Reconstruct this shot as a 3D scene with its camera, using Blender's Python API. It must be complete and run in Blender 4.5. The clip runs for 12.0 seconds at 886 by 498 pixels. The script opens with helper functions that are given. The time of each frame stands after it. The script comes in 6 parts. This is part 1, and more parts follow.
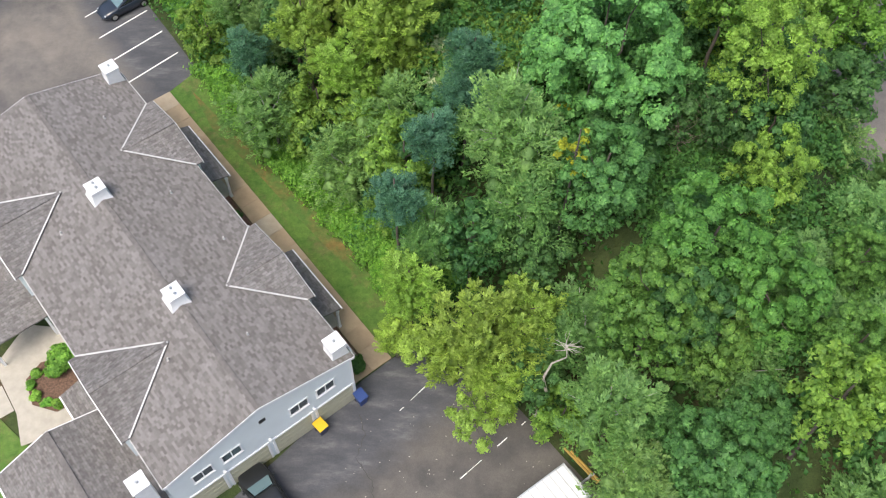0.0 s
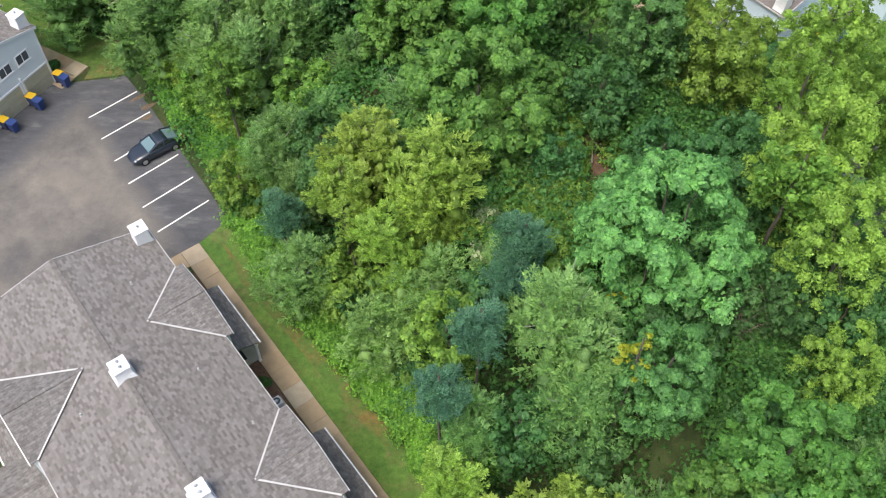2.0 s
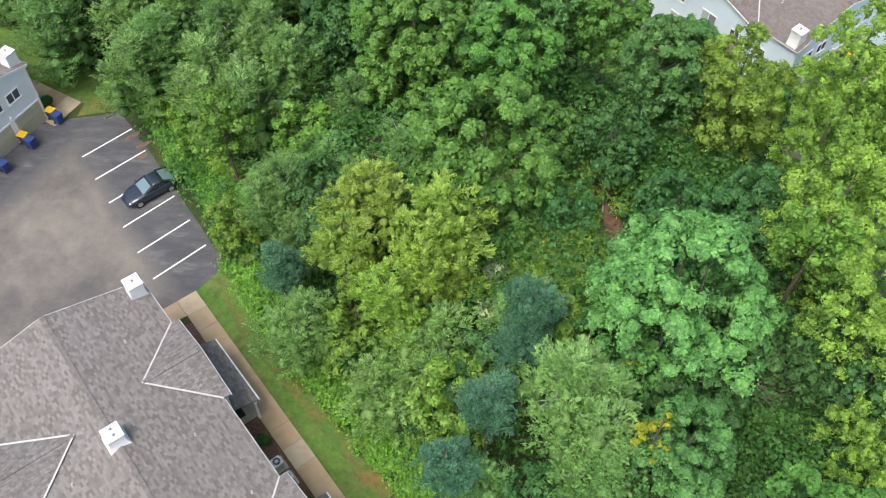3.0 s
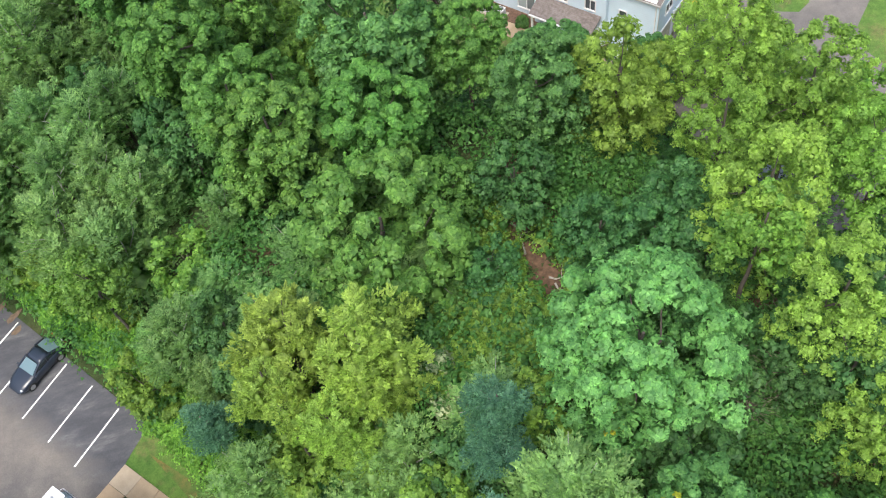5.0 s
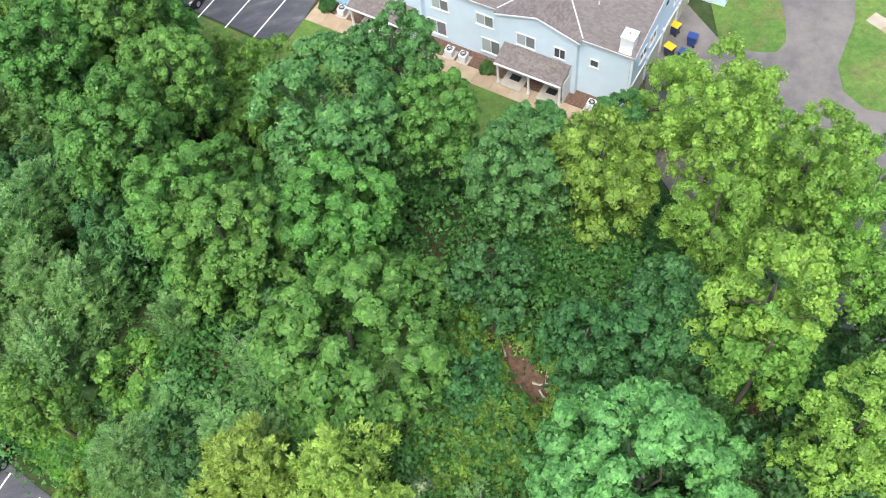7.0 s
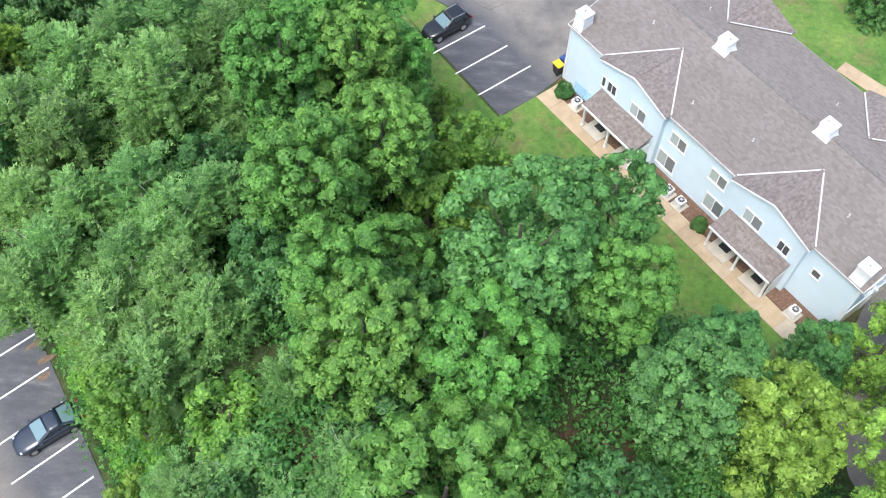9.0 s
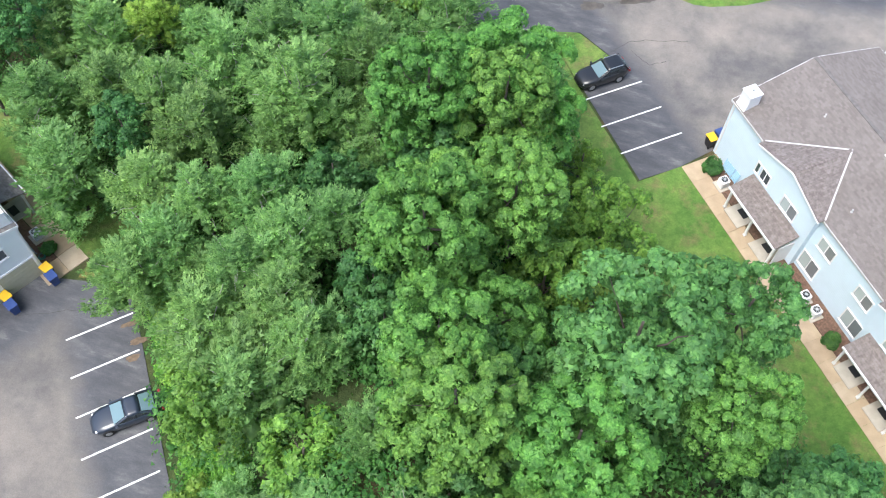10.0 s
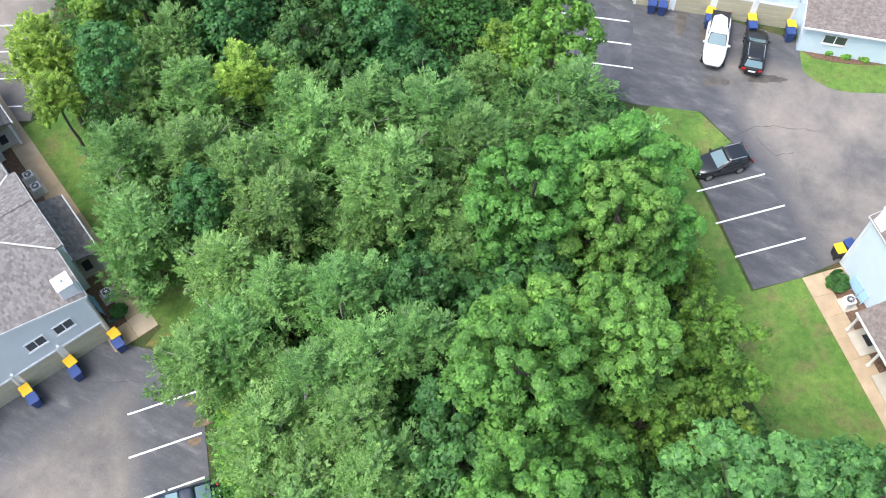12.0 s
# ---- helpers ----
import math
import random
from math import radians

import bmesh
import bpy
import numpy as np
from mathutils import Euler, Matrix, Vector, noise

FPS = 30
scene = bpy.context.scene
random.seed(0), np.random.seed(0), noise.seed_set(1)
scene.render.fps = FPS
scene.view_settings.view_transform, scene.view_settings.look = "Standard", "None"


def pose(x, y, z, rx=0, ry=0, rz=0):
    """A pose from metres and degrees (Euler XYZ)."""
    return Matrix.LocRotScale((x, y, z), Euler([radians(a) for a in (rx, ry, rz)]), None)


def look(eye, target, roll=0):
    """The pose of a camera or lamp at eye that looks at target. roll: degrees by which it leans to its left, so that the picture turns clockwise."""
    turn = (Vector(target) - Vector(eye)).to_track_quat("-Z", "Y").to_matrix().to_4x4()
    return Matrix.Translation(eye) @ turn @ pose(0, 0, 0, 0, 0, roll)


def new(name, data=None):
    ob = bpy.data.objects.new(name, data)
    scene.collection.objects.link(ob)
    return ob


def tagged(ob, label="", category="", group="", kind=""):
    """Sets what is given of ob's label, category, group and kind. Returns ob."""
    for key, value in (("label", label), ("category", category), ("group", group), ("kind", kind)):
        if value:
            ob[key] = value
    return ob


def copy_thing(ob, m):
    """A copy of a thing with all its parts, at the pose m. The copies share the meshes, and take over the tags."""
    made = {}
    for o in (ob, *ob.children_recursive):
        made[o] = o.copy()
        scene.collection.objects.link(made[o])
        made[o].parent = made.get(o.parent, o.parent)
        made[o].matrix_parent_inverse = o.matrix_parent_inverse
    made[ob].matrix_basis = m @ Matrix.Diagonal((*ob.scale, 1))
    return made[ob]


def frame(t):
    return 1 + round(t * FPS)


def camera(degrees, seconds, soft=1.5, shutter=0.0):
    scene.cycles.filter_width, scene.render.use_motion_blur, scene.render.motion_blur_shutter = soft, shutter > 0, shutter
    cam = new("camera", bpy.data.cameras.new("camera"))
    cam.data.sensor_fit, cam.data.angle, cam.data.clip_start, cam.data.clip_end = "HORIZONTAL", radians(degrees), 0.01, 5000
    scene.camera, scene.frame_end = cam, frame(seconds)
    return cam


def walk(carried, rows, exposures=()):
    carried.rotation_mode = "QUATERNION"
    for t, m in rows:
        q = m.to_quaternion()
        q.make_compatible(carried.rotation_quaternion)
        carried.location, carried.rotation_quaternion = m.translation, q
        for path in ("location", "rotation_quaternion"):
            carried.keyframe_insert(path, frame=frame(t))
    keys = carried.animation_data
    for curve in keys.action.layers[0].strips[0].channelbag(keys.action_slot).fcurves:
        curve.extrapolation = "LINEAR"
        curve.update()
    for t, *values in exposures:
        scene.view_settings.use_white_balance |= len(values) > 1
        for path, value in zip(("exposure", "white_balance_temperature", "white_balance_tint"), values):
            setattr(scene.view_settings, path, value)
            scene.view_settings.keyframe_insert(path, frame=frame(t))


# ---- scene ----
cam = camera(50.50, 12.0, 1.1)
# seconds, x, y, z, yaw, pitch, roll
PATH = [
    (0.0, 0.579, -1.106, 53.400, 0.897, -58.041, 0.955),
    (0.5, -0.010, 0.606, 53.628, 1.398, -54.433, 1.276),
    (1.0, -0.519, 2.322, 53.852, 2.723, -53.329, 0.063),
    (1.5, -0.951, 4.139, 54.006, 2.393, -53.623, 0.679),
    (2.0, -1.354, 6.001, 54.209, 2.660, -53.727, 0.384),
    (2.5, -1.736, 7.936, 54.420, 2.390, -54.213, 0.770),
    (2.7, -1.886, 8.720, 54.509, 2.221, -53.777, 0.861),
    (4.3, -2.155, 15.923, 54.543, 1.182, -55.185, -8.187),
    (4.5, -1.983, 16.795, 54.595, -2.926, -55.659, -8.693),
    (5.0, -1.498, 18.962, 54.746, -6.480, -56.999, -10.415),
    (5.5, -0.970, 21.137, 54.913, -7.679, -58.701, -11.693),
    (6.0, -0.460, 23.312, 55.095, -9.424, -59.299, -10.970),
    (6.5, -0.044, 25.487, 55.262, -11.237, -59.326, -9.770),
    (6.7, 0.094, 26.355, 55.325, -11.653, -59.777, -9.219),
    (8.3, -0.204, 33.209, 55.612, -3.616, -59.418, -1.817),
    (8.5, -0.277, 34.109, 55.513, -2.409, -59.242, -0.883),
    (9.0, -0.494, 36.334, 55.285, 4.746, -59.057, 1.006),
    (9.5, -1.079, 38.390, 55.134, 8.109, -59.539, 1.257),
    (10.0, -1.964, 40.428, 54.841, 17.101, -59.414, 1.806),
    (10.5, -2.956, 42.340, 54.612, 22.111, -59.878, 0.744),
    (11.0, -4.004, 44.285, 54.515, 25.011, -60.802, -0.415),
    (11.5, -5.037, 46.280, 54.561, 25.959, -60.845, -0.921),
    (12.0, -5.929, 48.428, 54.526, 26.664, -60.827, -1.439),
]
# the film brightens and cools on its way: seconds, stops, kelvin, tint
EXPOSURES = [(0.0, 0.72, 6650, 8), (2.5, 0.8, 6650, 8), (5.5, 0.92, 6450, 8), (8.5, 1.17, 6100, 7), (10.0, 1.2, 6150, 7), (12.0, 1.25, 6200, 8)]
walk(cam, [(t, pose(x, y, z, 90 + pitch, 0, yaw) @ pose(0, 0, 0, 0, 0, roll)) for t, x, y, z, yaw, pitch, roll in PATH], EXPOSURES)

# ---- light ----
world = bpy.data.worlds.new("sky")
scene.world = world
world.use_nodes = True
wn = world.node_tree
sky = wn.nodes.new("ShaderNodeTexSky")
sky.sky_type = "NISHITA"
sky.sun_disc = False
sky.sun_elevation, sky.sun_rotation = radians(63), radians(215)
sky.air_density, sky.dust_density, sky.ozone_density = 1.0, 4.0, 1.0
wn.links.new(sky.outputs[0], wn.nodes["Background"].inputs[0])
wn.nodes["Background"].inputs[1].default_value = 0.15
sun = new("sun", bpy.data.lights.new("sun", "SUN"))
sun.data.energy, sun.data.angle, sun.data.color = 1.5, radians(30), (1.0, 0.985, 0.95)
sun.matrix_basis = look((0, 0, 80), Vector((0, 0, 80)) - Vector((math.sin(radians(215)) * math.cos(radians(63)), math.cos(radians(215)) * math.cos(radians(63)), math.sin(radians(63)))))

# ---- materials ----
def mat(name, rough=0.8, metal=0.0):
    m = bpy.data.materials.new(name)
    m.use_nodes = True
    nt = m.node_tree
    b = nt.nodes["Principled BSDF"]
    b.inputs["Roughness"].default_value = rough
    b.inputs["Metallic"].default_value = metal
    return m, nt, b


def node(nt, kind, **values):
    n = nt.nodes.new(kind)
    for k, v in values.items():
        n.inputs[k].default_value = v
    return n


def coords(nt, scale=(1, 1, 1), turn=0.0, world_space=False):
    mp = nt.nodes.new("ShaderNodeMapping")
    mp.inputs["Scale"].default_value = scale
    mp.inputs["Rotation"].default_value = (0, 0, radians(turn))
    if world_space:
        nt.links.new(nt.nodes.new("ShaderNodeNewGeometry").outputs["Position"], mp.inputs[0])
    else:
        nt.links.new(nt.nodes.new("ShaderNodeTexCoord").outputs["Object"], mp.inputs[0])
    return mp.outputs[0]


def ramp(nt, source, stops):
    r = nt.nodes.new("ShaderNodeValToRGB")
    e = r.color_ramp.elements
    while len(e) < len(stops):
        e.new(0.5)
    for i, (p, c) in enumerate(stops):
        e[i].position, e[i].color = p, (*c, 1)
    nt.links.new(source, r.inputs[0])
    return r.outputs[0]


def mix(nt, a, b, fac, blend="MIX"):
    n = nt.nodes.new("ShaderNodeMix")
    n.data_type, n.blend_type = "RGBA", blend
    for sock, v in ((n.inputs[6], a), (n.inputs[7], b), (n.inputs[0], fac)):
        if isinstance(v, bpy.types.NodeSocket):
            nt.links.new(v, sock)
        elif isinstance(v, (int, float)):
            sock.default_value = v
        else:
            sock.default_value = (*v, 1)
    return n.outputs[2]


def noise_of(nt, vec, scale, detail=4.0, rough=0.55):
    n = node(nt, "ShaderNodeTexNoise", Scale=scale, Detail=detail, Roughness=rough)
    nt.links.new(vec, n.inputs["Vector"])
    return n.outputs["Fac"]


def bump(nt, b, height, strength=0.3, dist=0.02):
    n = nt.nodes.new("ShaderNodeBump")
    n.inputs["Strength"].default_value, n.inputs["Distance"].default_value = strength, dist
    nt.links.new(height, n.inputs["Height"])
    nt.links.new(n.outputs[0], b.inputs["Normal"])


def plain(name, colour, rough=0.6, metal=0.0, spread=0.12, scale=3.0):
    m, nt, b = mat(name, rough, metal)
    v = coords(nt)
    f = noise_of(nt, v, scale, 6)
    lo = tuple(c * (1 - spread) for c in colour)
    hi = tuple(min(1, c * (1 + spread)) for c in colour)
    nt.links.new(ramp(nt, f, ((0.3, lo), (0.7, hi))), b.inputs["Base Color"])
    bump(nt, b, noise_of(nt, v, scale * 12, 3), 0.15, 0.01)
    return m


def node_times(nt, source, factor):
    n = nt.nodes.new("ShaderNodeMath")
    n.operation = "MULTIPLY"
    n.inputs[1].default_value = factor
    nt.links.new(source, n.inputs[0])
    return n.outputs[0]


def leaf_material(name, dark, light, through_amount=0.36, tree_spread=0.16):
    m, nt, b = mat(name, 0.5)
    geo = nt.nodes.new("ShaderNodeNewGeometry")
    info = nt.nodes.new("ShaderNodeObjectInfo")
    c = ramp(nt, geo.outputs["Random Per Island"], ((0.0, tuple(x * 1.45 for x in dark)), (0.7, tuple(x * 0.9 for x in light)), (1.0, tuple(x * 1.12 for x in light))))
    hsv = nt.nodes.new("ShaderNodeHueSaturation")
    mr = node(nt, "ShaderNodeMapRange")
    mr.inputs["To Min"].default_value, mr.inputs["To Max"].default_value = 1 - tree_spread, 1 + tree_spread
    nt.links.new(info.outputs["Random"], mr.inputs["Value"])
    nt.links.new(mr.outputs[0], hsv.inputs["Value"])
    hue = node(nt, "ShaderNodeMapRange")
    turned = nt.nodes.new("ShaderNodeMath")
    turned.operation = "FRACT"
    nt.links.new(node_times(nt, info.outputs["Random"], 7.31), turned.inputs[0])
    nt.links.new(turned.outputs[0], hue.inputs["Value"])
    hue.inputs["To Min"].default_value, hue.inputs["To Max"].default_value = 0.487, 0.512
    nt.links.new(hue.outputs[0], hsv.inputs["Hue"])
    nt.links.new(c, hsv.inputs["Color"])
    big = noise_of(nt, coords(nt, world_space=True), 0.6, 2)
    c2 = mix(nt, hsv.outputs[0], mix(nt, hsv.outputs[0], (1.05, 1.07, 0.89), 1.0, "MULTIPLY"), big)
    # noise tones imitate lit tops and shaded gaps between leaf bunches
    bunch_shade = noise_of(nt, coords(nt, world_space=True), 1.7, 3, 0.6)
    c2 = mix(nt, c2, ramp(nt, bunch_shade, ((0.37, (0.69, 0.72, 0.76)), (0.63, (1.26, 1.23, 1.2)))), 1.0, "MULTIPLY")
    nt.links.new(c2, b.inputs["Base Color"])
    b.inputs["Specular IOR Level"].default_value = 0.25
    tr = nt.nodes.new("ShaderNodeBsdfTranslucent")
    nt.links.new(mix(nt, c2, (1.1, 1.2, 0.55), 1.0, "MULTIPLY"), tr.inputs[0])
    ms = nt.nodes.new("ShaderNodeMixShader")
    ms.inputs[0].default_value = through_amount
    nt.links.new(b.outputs[0], ms.inputs[1])
    nt.links.new(tr.outputs[0], ms.inputs[2])
    nt.links.new(ms.outputs[0], nt.nodes["Material Output"].inputs[0])
    return m


LEAF = {
    "oak": leaf_material("oak_leaves", (0.06, 0.15, 0.035), (0.16, 0.325, 0.074)),
    "maple": leaf_material("maple_leaves", (0.05, 0.132, 0.044), (0.138, 0.298, 0.092)),
    "broad_maple": leaf_material("broad_maple_leaves", (0.066, 0.175, 0.055), (0.185, 0.405, 0.128)),
    "ash": leaf_material("ash_leaves", (0.096, 0.188, 0.066), (0.206, 0.36, 0.122)),
    "locust": leaf_material("locust_leaves", (0.152, 0.235, 0.046), (0.345, 0.495, 0.108)),
    "bright": leaf_material("bright_leaves", (0.118, 0.215, 0.036), (0.262, 0.43, 0.088)),
    "blue": leaf_material("blue_green_leaves", (0.04, 0.11, 0.07), (0.12, 0.26, 0.165)),
    # dark green, lowered further to stand in for shade under taller crowns
    "dark": leaf_material("shade_toned_leaves", (0.034, 0.098, 0.034), (0.092, 0.21, 0.068)),
    "olive": leaf_material("young_tree_leaves", (0.082, 0.17, 0.034), (0.21, 0.365, 0.07)),
    "yellow": leaf_material("yellowing_leaves", (0.2, 0.24, 0.02), (0.4, 0.43, 0.04)),
    "under": leaf_material("undergrowth_leaves", (0.034, 0.096, 0.026), (0.095, 0.215, 0.054)),
    "vine": leaf_material("vine_leaves", (0.07, 0.175, 0.028), (0.19, 0.39, 0.064)),
}
BARK = plain("bark", (0.1, 0.085, 0.068), 0.95, 0, 0.35, 4.0)
PALE_BARK = plain("pale_bark", (0.34, 0.33, 0.29), 0.95, 0, 0.25, 4.0)
DEADWOOD = plain("dead_wood", (0.42, 0.39, 0.34), 0.95, 0, 0.25, 5.0)
DRYTWIG = plain("dry_twigs", (0.2, 0.16, 0.12), 0.95, 0, 0.3, 5.0)


def shingles(name, turn, lo, hi):
    m, nt, b = mat(name, 0.95)
    v = coords(nt, turn=turn)
    br = nt.nodes.new("ShaderNodeTexBrick")
    br.offset, br.offset_frequency = 0.37, 2
    nt.links.new(v, br.inputs["Vector"])
    for k, val in (("Scale", 1.0), ("Mortar Size", 0.008), ("Mortar Smooth", 0.3), ("Brick Width", 0.34), ("Row Height", 0.15), ("Bias", 0.0)):
        br.inputs[k].default_value = val
    br.inputs["Color1"].default_value = (*lo, 1)
    br.inputs["Color2"].default_value = (*hi, 1)
    br.inputs["Mortar"].default_value = (*(x * 0.85 for x in lo), 1)
    f = noise_of(nt, v, 0.35, 3)
    g = noise_of(nt, v, 4.5, 3, 0.6)
    c = mix(nt, br.outputs[0], tuple((p + q) / 2 for p, q in zip(lo, hi)), 0.2)
    c = mix(nt, c, ramp(nt, f, ((0.3, (0.93, 0.91, 0.9)), (0.7, (1.06, 1.06, 1.07)))), 1.0, "MULTIPLY")
    c = mix(nt, c, ramp(nt, g, ((0.35, (0.76, 0.74, 0.72)), (0.65, (1.18, 1.19, 1.21)))), 0.85, "MULTIPLY")
    nt.links.new(c, b.inputs["Base Color"])
    bump(nt, b, br.outputs["Color"], 0.5, 0.02)
    return m


GREY, BROWN = ((0.122, 0.114, 0.109), (0.216, 0.203, 0.196)), ((0.15, 0.127, 0.117), (0.206, 0.178, 0.166))
ROOF, ROOF_TURNED = shingles("roof_shingles", 0, *GREY), shingles("roof_shingles_turned", 90, *GREY)
ROOF_BROWN, ROOF_BROWN_TURNED = shingles("brown_shingles", 0, *BROWN), shingles("brown_shingles_turned", 90, *BROWN)


def shingle_pieces(name, lo, hi):
    """Asphalt shingles, each piece of its own shade."""
    m, nt, b = mat(name, 0.95)
    geo = nt.nodes.new("ShaderNodeNewGeometry")
    v = coords(nt)
    c = ramp(nt, geo.outputs["Random Per Island"], ((0.0, lo), (0.5, tuple((p + q) / 2 for p, q in zip(lo, hi))), (1.0, hi)))
    c = mix(nt, c, ramp(nt, noise_of(nt, v, 0.35, 3), ((0.3, (0.93, 0.92, 0.91)), (0.7, (1.06, 1.06, 1.07)))), 1.0, "MULTIPLY")
    c = mix(nt, c, ramp(nt, noise_of(nt, v, 30, 3, 0.7), ((0.3, (0.85, 0.84, 0.83)), (0.7, (1.13, 1.13, 1.14)))), 1.0, "MULTIPLY")
    nt.links.new(c, b.inputs["Base Color"])
    return m


PIECES_GREY, PIECES_BROWN = shingle_pieces("grey_shingle_pieces", (0.13, 0.119, 0.112), (0.226, 0.212, 0.204)), shingle_pieces("brown_shingle_pieces", (0.152, 0.133, 0.123), (0.197, 0.175, 0.163))


def siding(name, colour):
    m, nt, b = mat(name, 0.55)
    v = coords(nt)
    w = nt.nodes.new("ShaderNodeTexWave")
    w.wave_type, w.bands_direction, w.wave_profile = "BANDS", "Z", "SAW"
    w.inputs["Scale"].default_value = 1.6
    nt.links.new(v, w.inputs["Vector"])
    f = noise_of(nt, v, 0.8, 5)
    c = ramp(nt, f, ((0.3, tuple(x * 0.93 for x in colour)), (0.7, colour)))
    c = mix(nt, c, ramp(nt, w.outputs["Fac"], ((0.0, (0.9, 0.91, 0.92)), (0.16, (1, 1, 1)))), 1.0, "MULTIPLY")
    nt.links.new(c, b.inputs["Base Color"])
    bump(nt, b, w.outputs["Fac"], 0.6, 0.015)
    return m


SIDING = siding("lap_siding", (0.7, 0.83, 0.93))
SIDING_GREY = siding("lap_siding_grey", (0.75, 0.8, 0.82))
TRIM = plain("white_trim", (0.76, 0.76, 0.77), 0.45, 0, 0.05)
FLASH = plain("pale_flashing", (0.5, 0.49, 0.48), 0.5, 0.0, 0.12)
GARAGE = plain("tan_garage_door", (0.43, 0.41, 0.3), 0.5, 0, 0.06)
CONCRETE_STEP = plain("porch_concrete", (0.42, 0.38, 0.32), 0.9, 0, 0.1, 2.0)
DOOR = plain("white_door_paint", (0.68, 0.69, 0.7), 0.4, 0, 0.05)
METAL = plain("galvanised_metal", (0.55, 0.56, 0.57), 0.35, 0.7, 0.1)
PLASTIC_BLUE = plain("blue_bin_plastic", (0.03, 0.06, 0.2), 0.45, 0, 0.1)
PLASTIC_NAVY = plain("navy_bin_plastic", (0.035, 0.045, 0.1), 0.45, 0, 0.1)
PLASTIC_YELLOW = plain("yellow_lid_plastic", (0.75, 0.47, 0.02), 0.45, 0, 0.08)
PLASTIC_BLACK = plain("black_bin_plastic", (0.02, 0.02, 0.022), 0.45, 0, 0.1)
RUBBER = plain("tyre_rubber", (0.02, 0.02, 0.02), 0.9, 0, 0.2)
ALLOY = plain("wheel_alloy", (0.6, 0.6, 0.6), 0.3, 0.8, 0.1)
PAINT_LINE = plain("road_paint", (0.78, 0.78, 0.76), 0.8, 0, 0.12, 6.0)
MULCH = plain("bark_mulch", (0.135, 0.08, 0.055), 1.0, 0, 0.45, 8.0)
DARK = plain("dark_inside", (0.015, 0.016, 0.018), 0.7, 0, 0.2)


def glass_material(name, colour, rough=0.08):
    m, nt, b = mat(name, rough)
    b.inputs["Base Color"].default_value = (*colour, 1)
    b.inputs["Specular IOR Level"].default_value = 0.9
    return m


PANE = glass_material("window_glass", (0.06, 0.075, 0.085))
# pale teal base puts the sky's reflection into the colour; side glass stays dark
CAR_GLASS = glass_material("car_glass_sky_tint", (0.13, 0.2, 0.22))
SIDE_GLASS = glass_material("car_side_glass", (0.02, 0.026, 0.03))
LAMP_RED = glass_material("red_lamp_glass", (0.35, 0.01, 0.01), 0.2)
LAMP_CLEAR = glass_material("clear_lamp_glass", (0.6, 0.62, 0.64), 0.15)


def car_paint(name, colour):
    m, nt, b = mat(name, 0.28)
    b.inputs["Coat Weight"].default_value = 0.45
    v = coords(nt)
    f = noise_of(nt, v, 2.0, 4)
    nt.links.new(ramp(nt, f, ((0.3, tuple(c * 0.9 for c in colour)), (0.7, colour))), b.inputs["Base Color"])
    return m


def asphalt(name="asphalt", tone=1.0, bands=()):
    """Worn asphalt; bands: stretches of darker asphalt along the side a*x + b*y > c - width of a line, and the turn of their smears."""
    m, nt, b = mat(name, 0.9)
    v = coords(nt, world_space=True)
    big, mid, fine = noise_of(nt, v, 0.13, 6, 0.62), noise_of(nt, v, 0.6, 6, 0.65), noise_of(nt, v, 14, 5, 0.7)
    c = ramp(nt, big, ((0.36, tuple(tone * c for c in (0.105, 0.1, 0.1))), (0.5, tuple(tone * c for c in (0.178, 0.162, 0.148))), (0.64, tuple(tone * c for c in (0.225, 0.2, 0.176)))))
    c = mix(nt, c, ramp(nt, mid, ((0.35, (0.84, 0.84, 0.85)), (0.65, (1.1, 1.09, 1.08)))), 1.0, "MULTIPLY")
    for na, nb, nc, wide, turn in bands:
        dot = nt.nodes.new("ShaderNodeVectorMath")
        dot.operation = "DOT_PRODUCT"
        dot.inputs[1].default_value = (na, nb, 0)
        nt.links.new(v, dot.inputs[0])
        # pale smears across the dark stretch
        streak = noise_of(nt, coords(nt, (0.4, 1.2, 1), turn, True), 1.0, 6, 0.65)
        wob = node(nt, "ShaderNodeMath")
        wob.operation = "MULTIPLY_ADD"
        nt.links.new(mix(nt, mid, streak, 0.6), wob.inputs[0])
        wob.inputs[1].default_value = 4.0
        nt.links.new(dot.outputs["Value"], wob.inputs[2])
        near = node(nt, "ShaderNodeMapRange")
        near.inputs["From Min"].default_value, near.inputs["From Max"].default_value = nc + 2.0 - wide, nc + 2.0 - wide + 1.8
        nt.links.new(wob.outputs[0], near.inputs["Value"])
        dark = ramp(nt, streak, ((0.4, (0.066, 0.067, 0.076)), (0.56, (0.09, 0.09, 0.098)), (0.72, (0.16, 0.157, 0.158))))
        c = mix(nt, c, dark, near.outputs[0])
    c = mix(nt, c, ramp(nt, fine, ((0.3, (0.82, 0.82, 0.82)), (0.7, (1.13, 1.13, 1.13)))), 1.0, "MULTIPLY")
    nt.links.new(c, b.inputs["Base Color"])
    bump(nt, b, fine, 0.25, 0.01)
    return m


